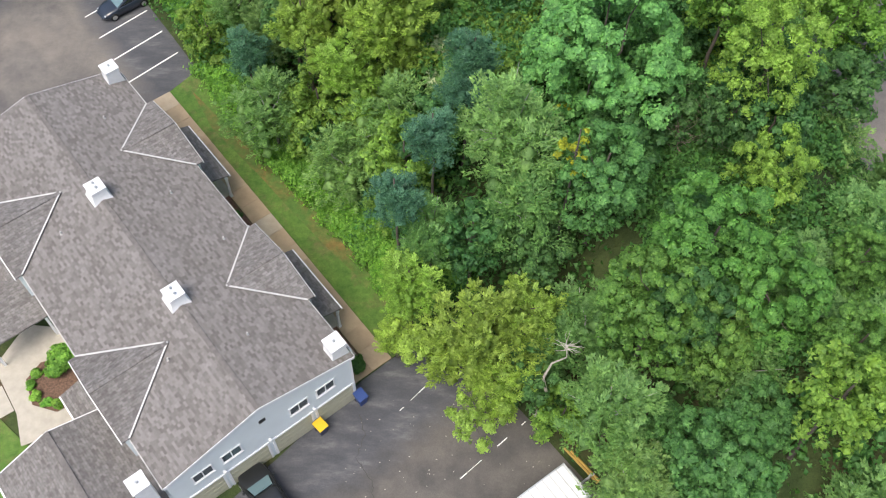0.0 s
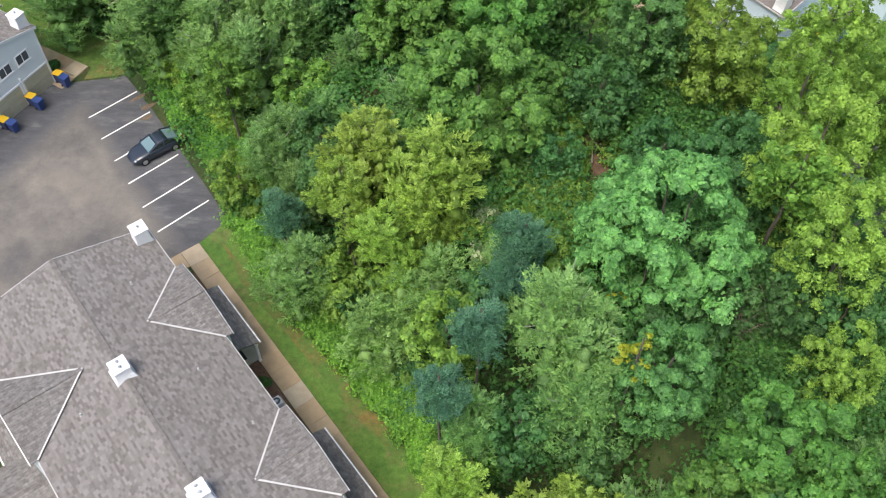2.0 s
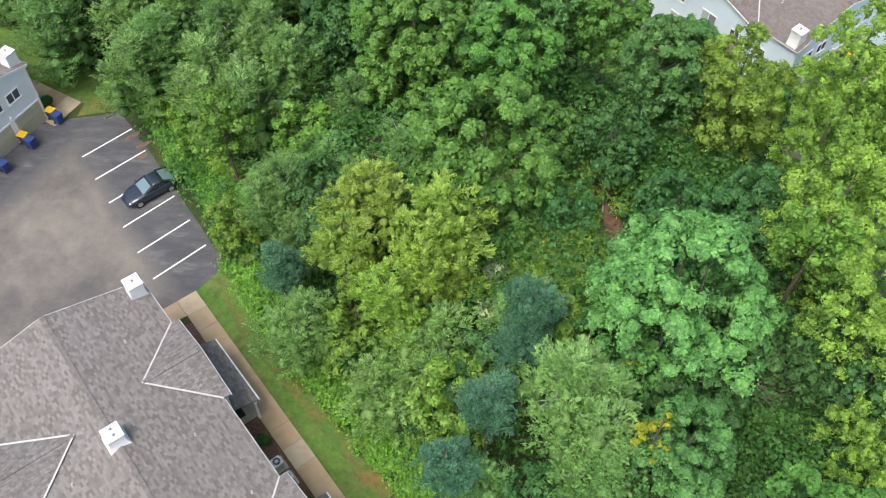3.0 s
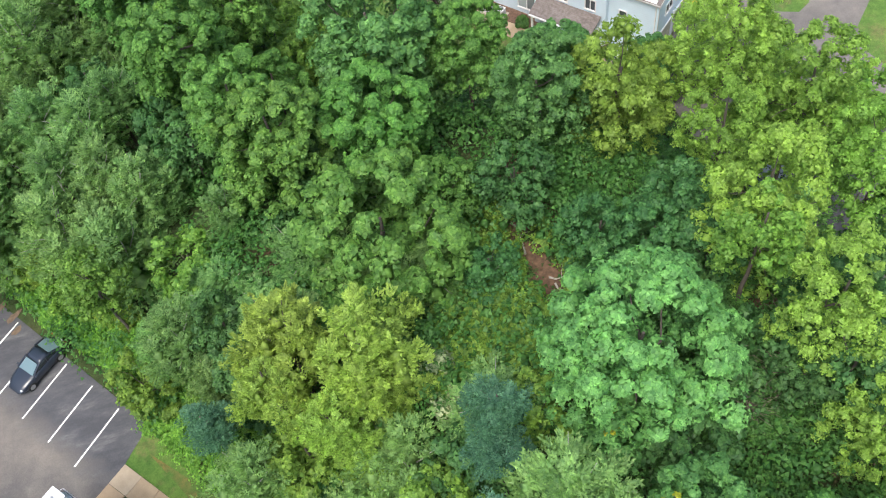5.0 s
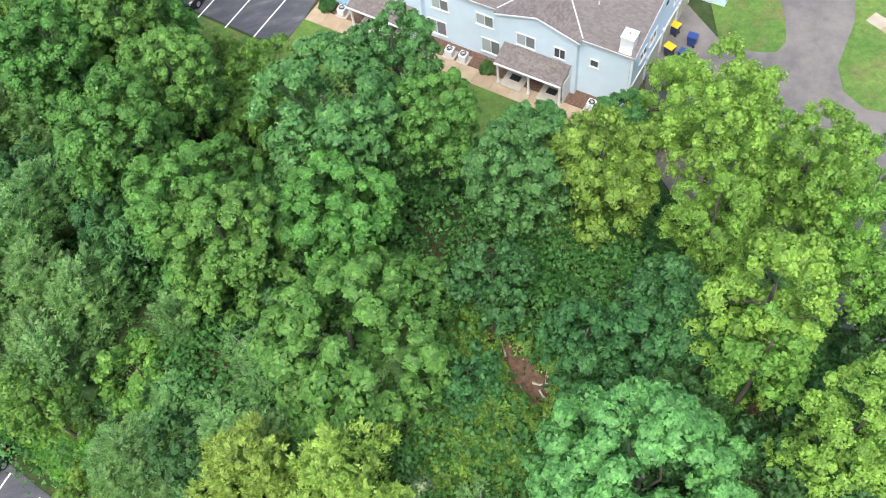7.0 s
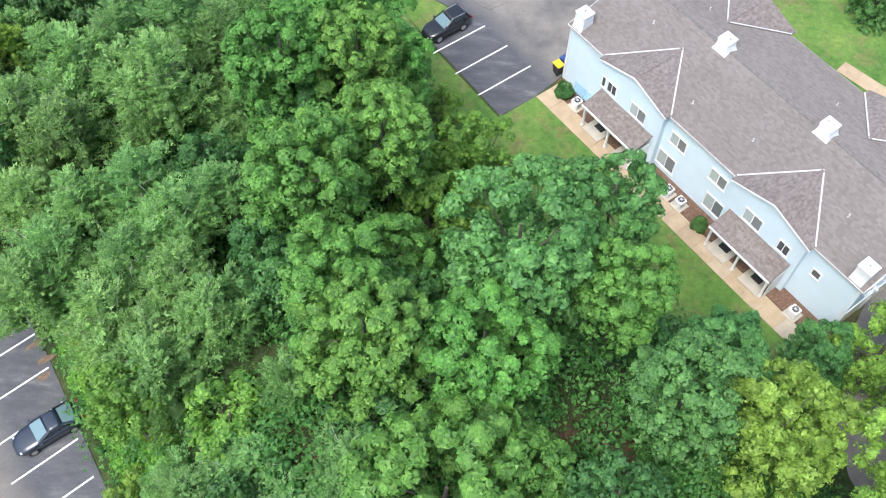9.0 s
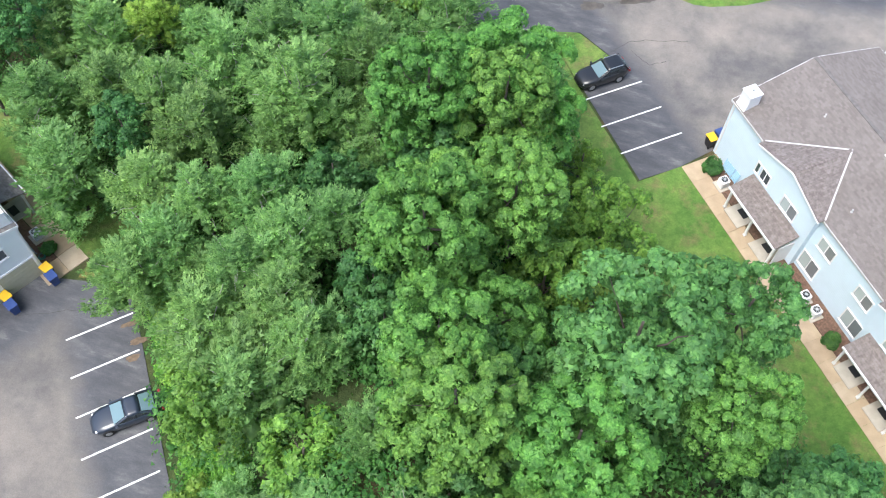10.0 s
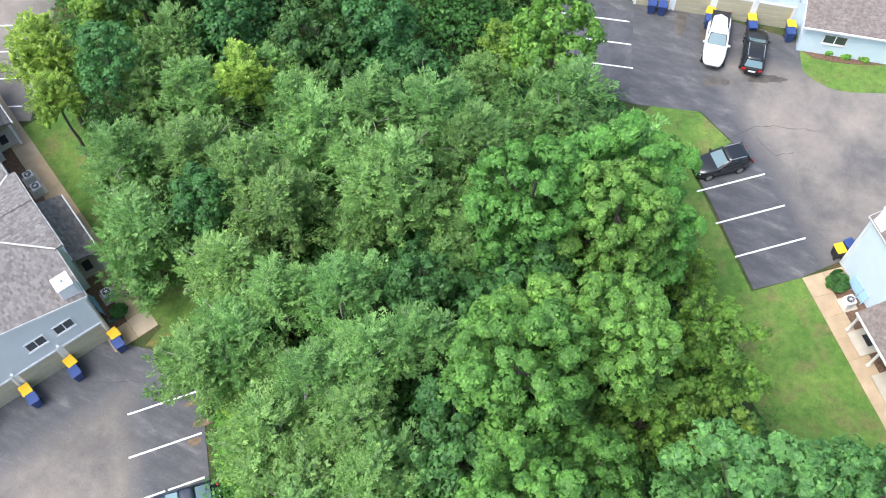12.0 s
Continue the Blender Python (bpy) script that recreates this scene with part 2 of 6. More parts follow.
def new_asphalt():
    m, nt, b = mat("sealed_asphalt", 0.8)
    v = coords(nt, world_space=True)
    mid, fine = noise_of(nt, v, 0.5, 5, 0.6), noise_of(nt, v, 14, 5, 0.7)
    c = ramp(nt, mid, ((0.35, (0.055, 0.057, 0.068)), (0.62, (0.10, 0.10, 0.112)), (0.75, (0.19, 0.185, 0.185))))
    c = mix(nt, c, ramp(nt, fine, ((0.3, (0.8, 0.8, 0.8)), (0.7, (1.15, 1.15, 1.15)))), 1.0, "MULTIPLY")
    nt.links.new(c, b.inputs["Base Color"])
    bump(nt, b, fine, 0.25, 0.01)
    return m


def lawn():
    m, nt, b = mat("lawn_grass", 0.95)
    v = coords(nt, world_space=True)
    big, mid, fine = noise_of(nt, v, 0.22, 4, 0.6), noise_of(nt, v, 1.8, 8, 0.75), noise_of(nt, v, 22, 4, 0.8)
    c = ramp(nt, big, ((0.34, (0.07, 0.155, 0.026)), (0.52, (0.112, 0.205, 0.04)), (0.68, (0.165, 0.235, 0.058))))
    worn = ramp(nt, noise_of(nt, v, 0.55, 7, 0.7), ((0.5, (0, 0, 0)), (0.66, (0.8, 0.8, 0.8))))
    c = mix(nt, c, (0.17, 0.145, 0.07), worn)
    c = mix(nt, c, ramp(nt, mid, ((0.32, (0.58, 0.66, 0.55)), (0.68, (1.32, 1.24, 1.25)))), 1.0, "MULTIPLY")
    c = mix(nt, c, ramp(nt, fine, ((0.3, (0.6, 0.65, 0.5)), (0.7, (1.3, 1.25, 1.2)))), 0.8, "MULTIPLY")
    nt.links.new(c, b.inputs["Base Color"])
    bump(nt, b, fine, 0.7, 0.05)
    return m


def forest_floor():
    m, nt, b = mat("forest_floor", 1.0)
    v = coords(nt, world_space=True)
    big, mid, fine = noise_of(nt, v, 0.16, 4, 0.6), noise_of(nt, v, 1.2, 6, 0.65), noise_of(nt, v, 10, 5, 0.7)
    c = ramp(nt, big, ((0.35, (0.035, 0.06, 0.016)), (0.55, (0.05, 0.07, 0.02)), (0.7, (0.11, 0.065, 0.04))))
    c = mix(nt, c, ramp(nt, mid, ((0.3, (0.6, 0.7, 0.55)), (0.7, (1.3, 1.25, 1.2)))), 1.0, "MULTIPLY")
    c = mix(nt, c, ramp(nt, fine, ((0.3, (0.6, 0.6, 0.6)), (0.7, (1.3, 1.3, 1.3)))), 0.8, "MULTIPLY")
    nt.links.new(c, b.inputs["Base Color"])
    bump(nt, b, fine, 0.8, 0.06)
    return m


def concrete():
    m, nt, b = mat("path_concrete", 0.9)
    v = coords(nt, world_space=True)
    info = nt.nodes.new("ShaderNodeObjectInfo")
    mid, fine = noise_of(nt, v, 1.1, 5, 0.6), noise_of(nt, v, 18, 4, 0.7)
    c = ramp(nt, info.outputs["Random"], ((0.0, (0.37, 0.275, 0.18)), (0.85, (0.41, 0.315, 0.21)), (1.0, (0.42, 0.36, 0.28))))
    c = mix(nt, c, ramp(nt, mid, ((0.3, (0.85, 0.84, 0.82)), (0.7, (1.1, 1.1, 1.1)))), 1.0, "MULTIPLY")
    c = mix(nt, c, ramp(nt, fine, ((0.3, (0.9, 0.9, 0.9)), (0.7, (1.07, 1.07, 1.07)))), 1.0, "MULTIPLY")
    nt.links.new(c, b.inputs["Base Color"])
    bump(nt, b, fine, 0.2, 0.006)
    return m


ASPHALT, SEALED, LAWN, FLOOR, CONCRETE = asphalt(), new_asphalt(), lawn(), forest_floor(), concrete()
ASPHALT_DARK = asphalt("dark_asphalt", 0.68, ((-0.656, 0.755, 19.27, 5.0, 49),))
# the asphalt is darker in bands along the stalls and before the garages
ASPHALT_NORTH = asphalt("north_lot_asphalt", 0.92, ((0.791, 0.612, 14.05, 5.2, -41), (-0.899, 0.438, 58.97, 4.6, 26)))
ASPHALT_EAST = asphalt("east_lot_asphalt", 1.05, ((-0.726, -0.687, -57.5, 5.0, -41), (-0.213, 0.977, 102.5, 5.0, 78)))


def dry_edge():
    m, nt, b = mat("dry_lawn_edge", 1.0)
    v = coords(nt, world_space=True)
    big, mid, fine = noise_of(nt, v, 0.7, 4, 0.6), noise_of(nt, v, 3.0, 5, 0.6), noise_of(nt, v, 22, 4, 0.8)
    c = ramp(nt, big, ((0.4, (0.085, 0.16, 0.035)), (0.52, (0.13, 0.15, 0.045)), (0.66, (0.21, 0.14, 0.05))))
    c = mix(nt, c, ramp(nt, mid, ((0.3, (0.75, 0.8, 0.7)), (0.7, (1.2, 1.15, 1.15)))), 1.0, "MULTIPLY")
    c = mix(nt, c, ramp(nt, fine, ((0.3, (0.6, 0.65, 0.5)), (0.7, (1.3, 1.25, 1.2)))), 0.8, "MULTIPLY")
    nt.links.new(c, b.inputs["Base Color"])
    bump(nt, b, fine, 0.7, 0.05)
    return m


EDGE_GRASS = dry_edge()


# ---- mesh helpers ----
def obj(name, bm, material, parent=None):
    me = bpy.data.meshes.new(name)
    bm.to_mesh(me)
    bm.free()
    me.materials.append(material)
    ob = new(name, me)
    ob.parent = parent
    return ob


def part(name, bm, material, parent, label=""):
    ob = obj(name, bm, material, parent)
    return tagged(ob, label) if label else ob


def shared(name, me, parent, m=None):
    ob = new(name, me)
    ob.parent = parent
    if m is not None:
        ob.matrix_basis = m
    return ob


def group_of(name, m, label, category, group="", kind=""):
    ob = new(name)
    ob.matrix_basis = m
    return tagged(ob, label, category, group, kind)


def box(bm, x0, x1, y0, y1, z0, z1, m=None):
    vs = [bm.verts.new((x, y, z)) for z in (z0, z1) for x, y in ((x0, y0), (x1, y0), (x1, y1), (x0, y1))]
    for f in ((3, 2, 1, 0), (4, 5, 6, 7), (0, 1, 5, 4), (1, 2, 6, 5), (2, 3, 7, 6), (3, 0, 4, 7)):
        bm.faces.new([vs[i] for i in f])
    if m is not None:
        bmesh.ops.transform(bm, matrix=m, verts=vs)
    return vs


def boxes(*sizes, bevel=0.0):
    bm = bmesh.new()
    for s in sizes:
        box(bm, *s)
    if bevel:
        bmesh.ops.bevel(bm, geom=bm.edges[:], offset=bevel, segments=2, affect="EDGES")
    return bm


def prism(bm, outline, way):
    """A closed solid: the outline (points in one plane, counter-clockwise seen against way) pushed along way."""
    a = [bm.verts.new(p) for p in outline]
    b = [bm.verts.new(Vector(p) + Vector(way)) for p in outline]
    bm.faces.new(list(reversed(a)))
    bm.faces.new(b)
    n = len(a)
    for i in range(n):
        bm.faces.new((a[i], a[(i + 1) % n], b[(i + 1) % n], b[i]))
    return a + b


def solid(outline, way):
    bm = bmesh.new()
    prism(bm, outline, way)
    bmesh.ops.recalc_face_normals(bm, faces=bm.faces)
    return bm


def cylinder(bm, radius, z0, z1, m=None, segments=16, top=None):
    t = radius if top is None else top
    r = bmesh.ops.create_cone(bm, cap_ends=True, segments=segments, radius1=radius, radius2=t, depth=z1 - z0)
    bmesh.ops.translate(bm, verts=r["verts"], vec=(0, 0, (z0 + z1) / 2))
    if m is not None:
        bmesh.ops.transform(bm, matrix=m, verts=r["verts"])
    return r["verts"]


def sheet(name, outline, z, material, label, category, thick=0.04):
    """A flat area of the ground with a real edge."""
    bm = bmesh.new()
    prism(bm, [(x, y, z - thick) for x, y in outline], (0, 0, thick))
    bmesh.ops.recalc_face_normals(bm, faces=bm.faces)
    return tagged(obj(name, bm, material), label, category, "", "structure")


# ---- ground, roads, lawns ----
def inside(x, y, outline):
    hit = False
    for (x0, y0), (x1, y1) in zip(outline, outline[1:] + outline[:1]):
        if (y0 > y) != (y1 > y) and x < (x1 - x0) * (y - y0) / (y1 - y0) + x0:
            hit = not hit
    return hit


WOOD = [(-18.2, 47.8), (-12.6, 40.6), (-6.0, 33.2), (-2.4, 28.2), (3.4, 24.4), (6.0, 21.2), (10.2, 17.2), (17, 9), (40, 6), (30, 38), (22.4, 54), (20.4, 61), (10.5, 65.4), (3.6, 71.8), (-3.4, 78.6), (-10.5, 89), (-12.5, 91.6), (-18.6, 91.0), (-21.4, 98), (-26, 112), (-64, 112), (-60, 88), (-52, 76.2), (-36.4, 68.6), (-29.4, 65.4), (-29.0, 61.6)]


def hill(x, y):
    """The height of the wooded rise over the lawns and car parks round it."""
    if not inside(x, y, WOOD):
        return 0.0
    far = 99.0
    for (x0, y0), (x1, y1) in zip(WOOD, WOOD[1:] + WOOD[:1]):
        f = max(0.0, min(1.0, ((x - x0) * (x1 - x0) + (y - y0) * (y1 - y0)) / ((x1 - x0) ** 2 + (y1 - y0) ** 2)))
        far = min(far, math.hypot(x0 + f * (x1 - x0) - x, y0 + f * (y1 - y0) - y))
    s = max(0.0, min(1.0, (far - 1.2) / 8.0))
    fall = max(0.0, min(1.0, max((y - 50) / 22, (-10 - x) / 16)))
    return s * s * (3 - 2 * s) * (8.6 - 4.4 * fall * fall * (3 - 2 * fall))


def ground_mesh():
    bm = bmesh.new()
    edges_x = [-1500, -600, -300, -150, -100] + list(range(-66, 43, 2)) + [60, 100, 200, 400, 800, 1800]
    edges_y = [-1500, -600, -300, -150, -60, -20] + list(range(4, 115, 2)) + [130, 160, 200, 400, 800, 1800]
    rows = []
    for y in edges_y:
        rows.append([bm.verts.new((x, y, hill(x, y) - 0.03)) for x in edges_x])
    for r0, r1 in zip(rows, rows[1:]):
        for i in range(len(edges_x) - 1):
            bm.faces.new((r0[i], r0[i + 1], r1[i + 1], r1[i]))
    return bm


tagged(obj("ground", ground_mesh(), FLOOR), "leaf-littered forest floor with weeds and bare reddish soil", "ground", "", "structure")

LOT_NORTH = [(-19.0, 47.5), (-21.3, 50.6), (-25.6, 56.2), (-28.2, 59.6), (-30.3, 62.0), (-32.6, 61.4), (-34.9, 60.9), (-36.6, 61.0), (-42.0, 49.2), (-60, 38), (-75, 20), (-62, 4), (-44, 22), (-34, 28), (-26.5, 36.0), (-21.9, 43.8)]
LOT_SOUTH = [(-4.7, 22.4), (-2.9, 24.0), (-1.2, 25.3), (1.6, 25.4), (4.7, 21.3), (7.3, 18.3), (9.4, 15.9), (16, 8), (28, -8), (20, -30), (-10, -30), (-40, -12), (-26, 4), (-13.6, 12.6), (-9.2, 17.4)]
LOT_EAST = [(-0.1, 81.4), (2.4, 83.5), (4.4, 85.8), (8.6, 90.4), (13.4, 94.8), (17.0, 95.6), (24, 104), (16, 116), (4.2, 101.2), (0.7, 99.8), (-1.4, 100.4), (-3.2, 103.2), (-10, 102.9), (-16.4, 101.6), (-30, 99.5), (-24.5, 99.6), (-20.7, 99.4), (-18.2, 91.6), (-12.0, 92.4), (-7.6, 93.7), (-4.8, 92.1), (-6.6, 88.9)]
DRIVE_EAST = [(28.5, 74.5), (24.2, 66.2), (22.0, 62.5), (22.6, 56), (30, 40), (46, 20), (60, 30), (48.5, 50), (41, 57.5), (38.2, 59.4), (37.6, 61.4), (38.4, 63.6), (41.8, 67), (46, 74), (54, 92), (46, 95), (40.4, 79), (37.2, 69.1), (36.2, 67.2), (35, 66.5), (33.4, 67.2), (31.7, 69.3), (30.6, 76.8)]
LOT_WEST = [(-51.2, 72.6), (-55, 80), (-62, 92), (-90, 90), (-90, 66), (-62, 67)]
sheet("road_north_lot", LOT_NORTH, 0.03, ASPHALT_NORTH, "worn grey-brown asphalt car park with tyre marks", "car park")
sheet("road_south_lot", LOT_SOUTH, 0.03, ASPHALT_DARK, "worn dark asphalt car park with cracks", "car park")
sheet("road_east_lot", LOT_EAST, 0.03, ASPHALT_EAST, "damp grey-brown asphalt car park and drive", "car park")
sheet("road_east_drive", DRIVE_EAST, 0.03, ASPHALT, "grey asphalt drive beside the white house", "driveway")
sheet("road_west_lot", LOT_WEST, 0.03, ASPHALT, "pale asphalt car park beyond the wood", "car park")
sheet("road_stalls_far", [(-20.5, 99.3), (-18.1, 91.8), (-12.9, 93.2), (-15.2, 100.8)], 0.036, SEALED, "dark sealed asphalt of the far parking stalls", "parking stalls")

sheet("lawn_a", [(-20.7, 45.3), (-19.0, 47.6), (-16.6, 47.0), (-13.2, 43.0), (-9.6, 38.6), (-5.2, 33.4), (-1.6, 28.8), (-0.9, 25.4), (-2.9, 24.1)], 0.02, LAWN, "mown green lawn strip with a dry orange edge", "lawn")
sheet("lawn_b", [(-30.1, 62.2), (-33.8, 63.0), (-51.5, 71.6), (-49.6, 75.4), (-36.0, 67.6), (-29.0, 64.8)], 0.02, LAWN, "shaded green lawn strip beside the path", "lawn")
sheet("lawn_e", [(3.3, 84.3), (-0.2, 81.2), (-6.8, 88.8), (-9.4, 92.4), (-7.7, 93.6), (-10.5, 94.2), (-12, 90), (-4, 79.5), (3.0, 73.0), (10.0, 66.5), (17.6, 60.2), (21.0, 65.3)], 0.02, LAWN, "mown green lawn strip with worn patches", "lawn")
sheet("lawn_wedge", [(-4.8, 92.0), (-7.6, 93.6), (-9.5, 92.4), (-6.7, 88.9)], 0.024, LAWN, "small wedge of mown grass", "lawn")
sheet("lawn_drive", [(31.7, 69.3), (33.4, 67.2), (35, 66.5), (36.2, 67.2), (37.2, 69.1), (40.4, 79.2), (44, 94), (36, 100), (19, 97), (17.4, 95.2), (33, 73.4)], 0.024, LAWN, "mown lawn beside the drive", "lawn")
sheet("lawn_far", [(41.8, 67), (46, 74), (54, 92), (70, 95), (80, 60), (60, 50), (48.5, 50), (41, 57.5), (38.2, 59.4), (37.6, 61.4), (38.4, 63.6)], 0.024, LAWN, "mown lawn across the drive", "lawn")
sheet("lawn_f", [(-2.7, 102.4), (-2.3, 101.2), (-1.9, 100.4), (-0.9, 99.9), (0.3, 99.7), (1.6, 99.9), (4.2, 101.0), (14, 107.6), (12, 112), (2.5, 104.4), (-2.7, 103.0)], 0.034, LAWN, "mown grass in front of the low wing", "lawn")
sheet("lawn_court", [(-36, 27), (-24.5, 18), (-14, 10.5), (-22, 0), (-46, 16)], 0.024, LAWN, "mown courtyard lawn", "lawn")


# ---- paths of concrete slabs ----
def path(name, a, b, width, label, step=1.5, side=1, z=0.06):
    top = tagged(new(name), label, "path", "", "structure")
    a, b = Vector(a), Vector(b)
    way = (b - a).normalized()
    across = Vector((-way.y, way.x)) * side
    count = max(1, round((b - a).length / step))
    long = (b - a).length / count
    bm = boxes((0.006, long - 0.006, -0.06 if side < 0 else 0, width, -0.06, z), bevel=0.012)
    if side < 0:
        bm.free()
        bm = boxes((0.006, long - 0.006, -width, 0, -0.06, z), bevel=0.012)
    me = bpy.data.meshes.new("slab")
    bm.to_mesh(me)
    bm.free()
    me.materials.append(CONCRETE)
    turn = math.degrees(math.atan2(way.y, way.x))
    for i in range(count):
        p = a + way * long * i
        shared("slab", me, top, pose(p.x, p.y, random.uniform(-0.006, 0.006), 0, 0, turn))
    return top


# ---- houses ----
EAVE, SLOPE, HALF, OVER, END = 5.72, 0.26, 5.9, 0.16, 13.5
RIDGE = EAVE + (HALF + OVER) * SLOPE


def roof_z(y):
    return RIDGE - abs(y) * SLOPE


def window(parent, centre, width, height, turn, panes=2, name="window", blind=False):
    """A framed window on a wall; turn: the way it faces, in degrees round z."""
    m = pose(*centre, 0, 0, turn)
    w, h, t = width / 2, height / 2, 0.07
    bm = boxes((0, 0.06, -w, w, -h, -h + t), (0, 0.06, -w, w, h - t, h), (0, 0.06, -w, -w + t, -h + t, h - t), (0, 0.06, w - t, w, -h + t, h - t))
    if panes == 2:
        box(bm, 0, 0.055, -0.03, 0.03, -h + t, h - t)
    win = part(name, bm, TRIM, parent)
    win.matrix_basis = m
    sill = part("sill", boxes((0, 0.1, -w - 0.03, w + 0.03, -h - 0.05, -h - 0.004)), TRIM, win)
    gap = 0.03 if panes == 2 else 0.0
    for k in range(panes):
        y0 = -w + t if k == 0 else gap
        y1 = w - t if k == panes - 1 else -gap
        part("pane", boxes((0.0, 0.025, y0 + 0.004, y1 - 0.004, -h + t + 0.004, h - t - 0.004)), (PANE_PALE if k == 0 else PANE_GREY) if blind else PANE, win)
    return win


PANE_PALE = glass_material("window_glass_blind", (0.42, 0.48, 0.48))
# grey base colour stands in for sky mirrored in the pane
PANE_GREY = glass_material("window_glass_sky_grey", (0.19, 0.21, 0.22))


def chimney(parent, x, y, base, top, flues):
    w = 0.46
    bm = bmesh.new()
    # a box that flares out into its flashing at the foot
    rings = []
    for z, ext in ((base, 0.24), (base + 0.25, 0.12), (base + 0.5, 0.04), (base + 0.8, 0.0), (top, 0.0)):
        rings.append([bm.verts.new((x + sx * (w + ext * (flues > 1)), y + sy * (w + ext), z)) for sx, sy in ((-1, -1), (1, -1), (1, 1), (-1, 1))])
    for r0, r1 in zip(rings, rings[1:]):
        for i in range(4):
            bm.faces.new((r0[i], r0[(i + 1) % 4], r1[(i + 1) % 4], r1[i]))
    bm.faces.new(rings[-1])
    c = part("chimney", bm, TRIM, parent, "white boxed chimney with a metal cap")
    part("cap", boxes((x - w - 0.05, x + w + 0.05, y - w - 0.05, y + w + 0.05, top, top + 0.06), bevel=0.015), TRIM, c)
    for k in range(flues):
        bm = bmesh.new()
        ox = (k - (flues - 1) / 2) * 0.42
        cylinder(bm, 0.06, top + 0.06, top + 0.2, Matrix.Translation((x + ox, y, 0)), 12)
        cylinder(bm, 0.1, top + 0.2, top + 0.26, Matrix.Translation((x + ox, y, 0)), 12, 0.07)
        part("flue", bm, METAL, c, "round metal flue")
    return c


def dormer(parent, cx, side, half, depth, siding_mat):
    """A cross gable over the eave; side +1: front, -1: back."""
    proud = 0.45
    rise = (HALF + OVER - depth) * SLOPE
    apex = EAVE + rise
    yw = HALF + proud
    bm = bmesh.new()
    wall_half = half - 0.25
    zt = EAVE + rise * (half - wall_half) / half
    out = [(cx - wall_half, side * yw, 0), (cx + wall_half, side * yw, 0), (cx + wall_half, side * yw, zt - 0.1), (cx, side * yw, apex - 0.12), (cx - wall_half, side * yw, zt - 0.1)]
    prism(bm, out, (0, -side * (proud + 0.1), 0))
    bmesh.ops.recalc_face_normals(bm, faces=bm.faces)
    part("gable_wall", bm, siding_mat, parent)
    ye = yw + 0.16
    for s in (-1, 1):
        bm = bmesh.new()
        # a roof slope from the valley out to the gable's edge
        o = [(cx, side * depth, apex + 0.03), (cx, side * ye, apex + 0.03), (cx + s * half, side * ye, EAVE + 0.03), (cx + s * half, side * (HALF + OVER), EAVE + 0.03)]
        prism(bm, o, (0, 0, 0.09))
        bmesh.ops.recalc_face_normals(bm, faces=bm.faces)
        part("dormer_roof", bm, ROOF_TURNED, parent)
        a, b = Vector((cx, side * depth, apex + 0.14)), Vector((cx + s * half, side * (HALF + OVER), EAVE + 0.14))
        part("valley_flashing", strip(a, b, 0.1, 0.03), FLASH, parent, "pale valley flashing")
        a, b = Vector((cx, side * (ye + 0.03), apex - 0.02)), Vector((cx + s * half, side * (ye + 0.03), EAVE - 0.02))
        part("rake_board", strip(a, b, 0.05, 0.12), TRIM, parent)
    part("ridge_cap", strip(Vector((cx, side * depth, apex + 0.13)), Vector((cx, side * ye, apex + 0.13)), 0.24, 0.03), ROOF, parent)


def strip(a, b, width, high):
    """A straight board from a to b, width across (level) and high upward."""
    way = (b - a)
    flat = Vector((-way.y, way.x, 0)).normalized() * width / 2
    bm = bmesh.new()
    up = Vector((0, 0, high / 2))
    prism(bm, [a - flat - up, a + flat - up, a + flat + up, a - flat + up], way)
    bmesh.ops.recalc_face_normals(bm, faces=bm.faces)
    return bm


def garage_door(parent, y, s, width=2.5, high=2.15):
    x = s * END
    frame_bm = boxes((x, x + s * 0.06, y - width / 2 - 0.14, y - width / 2, 0, high + 0.14), (x, x + s * 0.06, y + width / 2, y + width / 2 + 0.14, 0, high + 0.14), (x, x + s * 0.06, y - width / 2, y + width / 2, high, high + 0.14))
    bmesh.ops.recalc_face_normals(frame_bm, faces=frame_bm.faces)
    fr = part("garage_door", frame_bm, TRIM, parent, "tan panelled garage door in a white frame")
    for k in range(4):
        z0 = 0.02 + k * high / 4
        bm = boxes((min(x, x + s * 0.03), max(x, x + s * 0.03), y - width / 2 + 0.004, y + width / 2 - 0.004, z0, z0 + high / 4 - 0.025))
        for q in range(4):
            yy = y - width / 2 + width * (q + 0.5) / 4
            box(bm, min(x, x + s * 0.04), max(x, x + s * 0.04), yy - 0.24, yy + 0.24, z0 + 0.09, z0 + high / 4 - 0.11)
        part("panel", bm, GARAGE, fr)


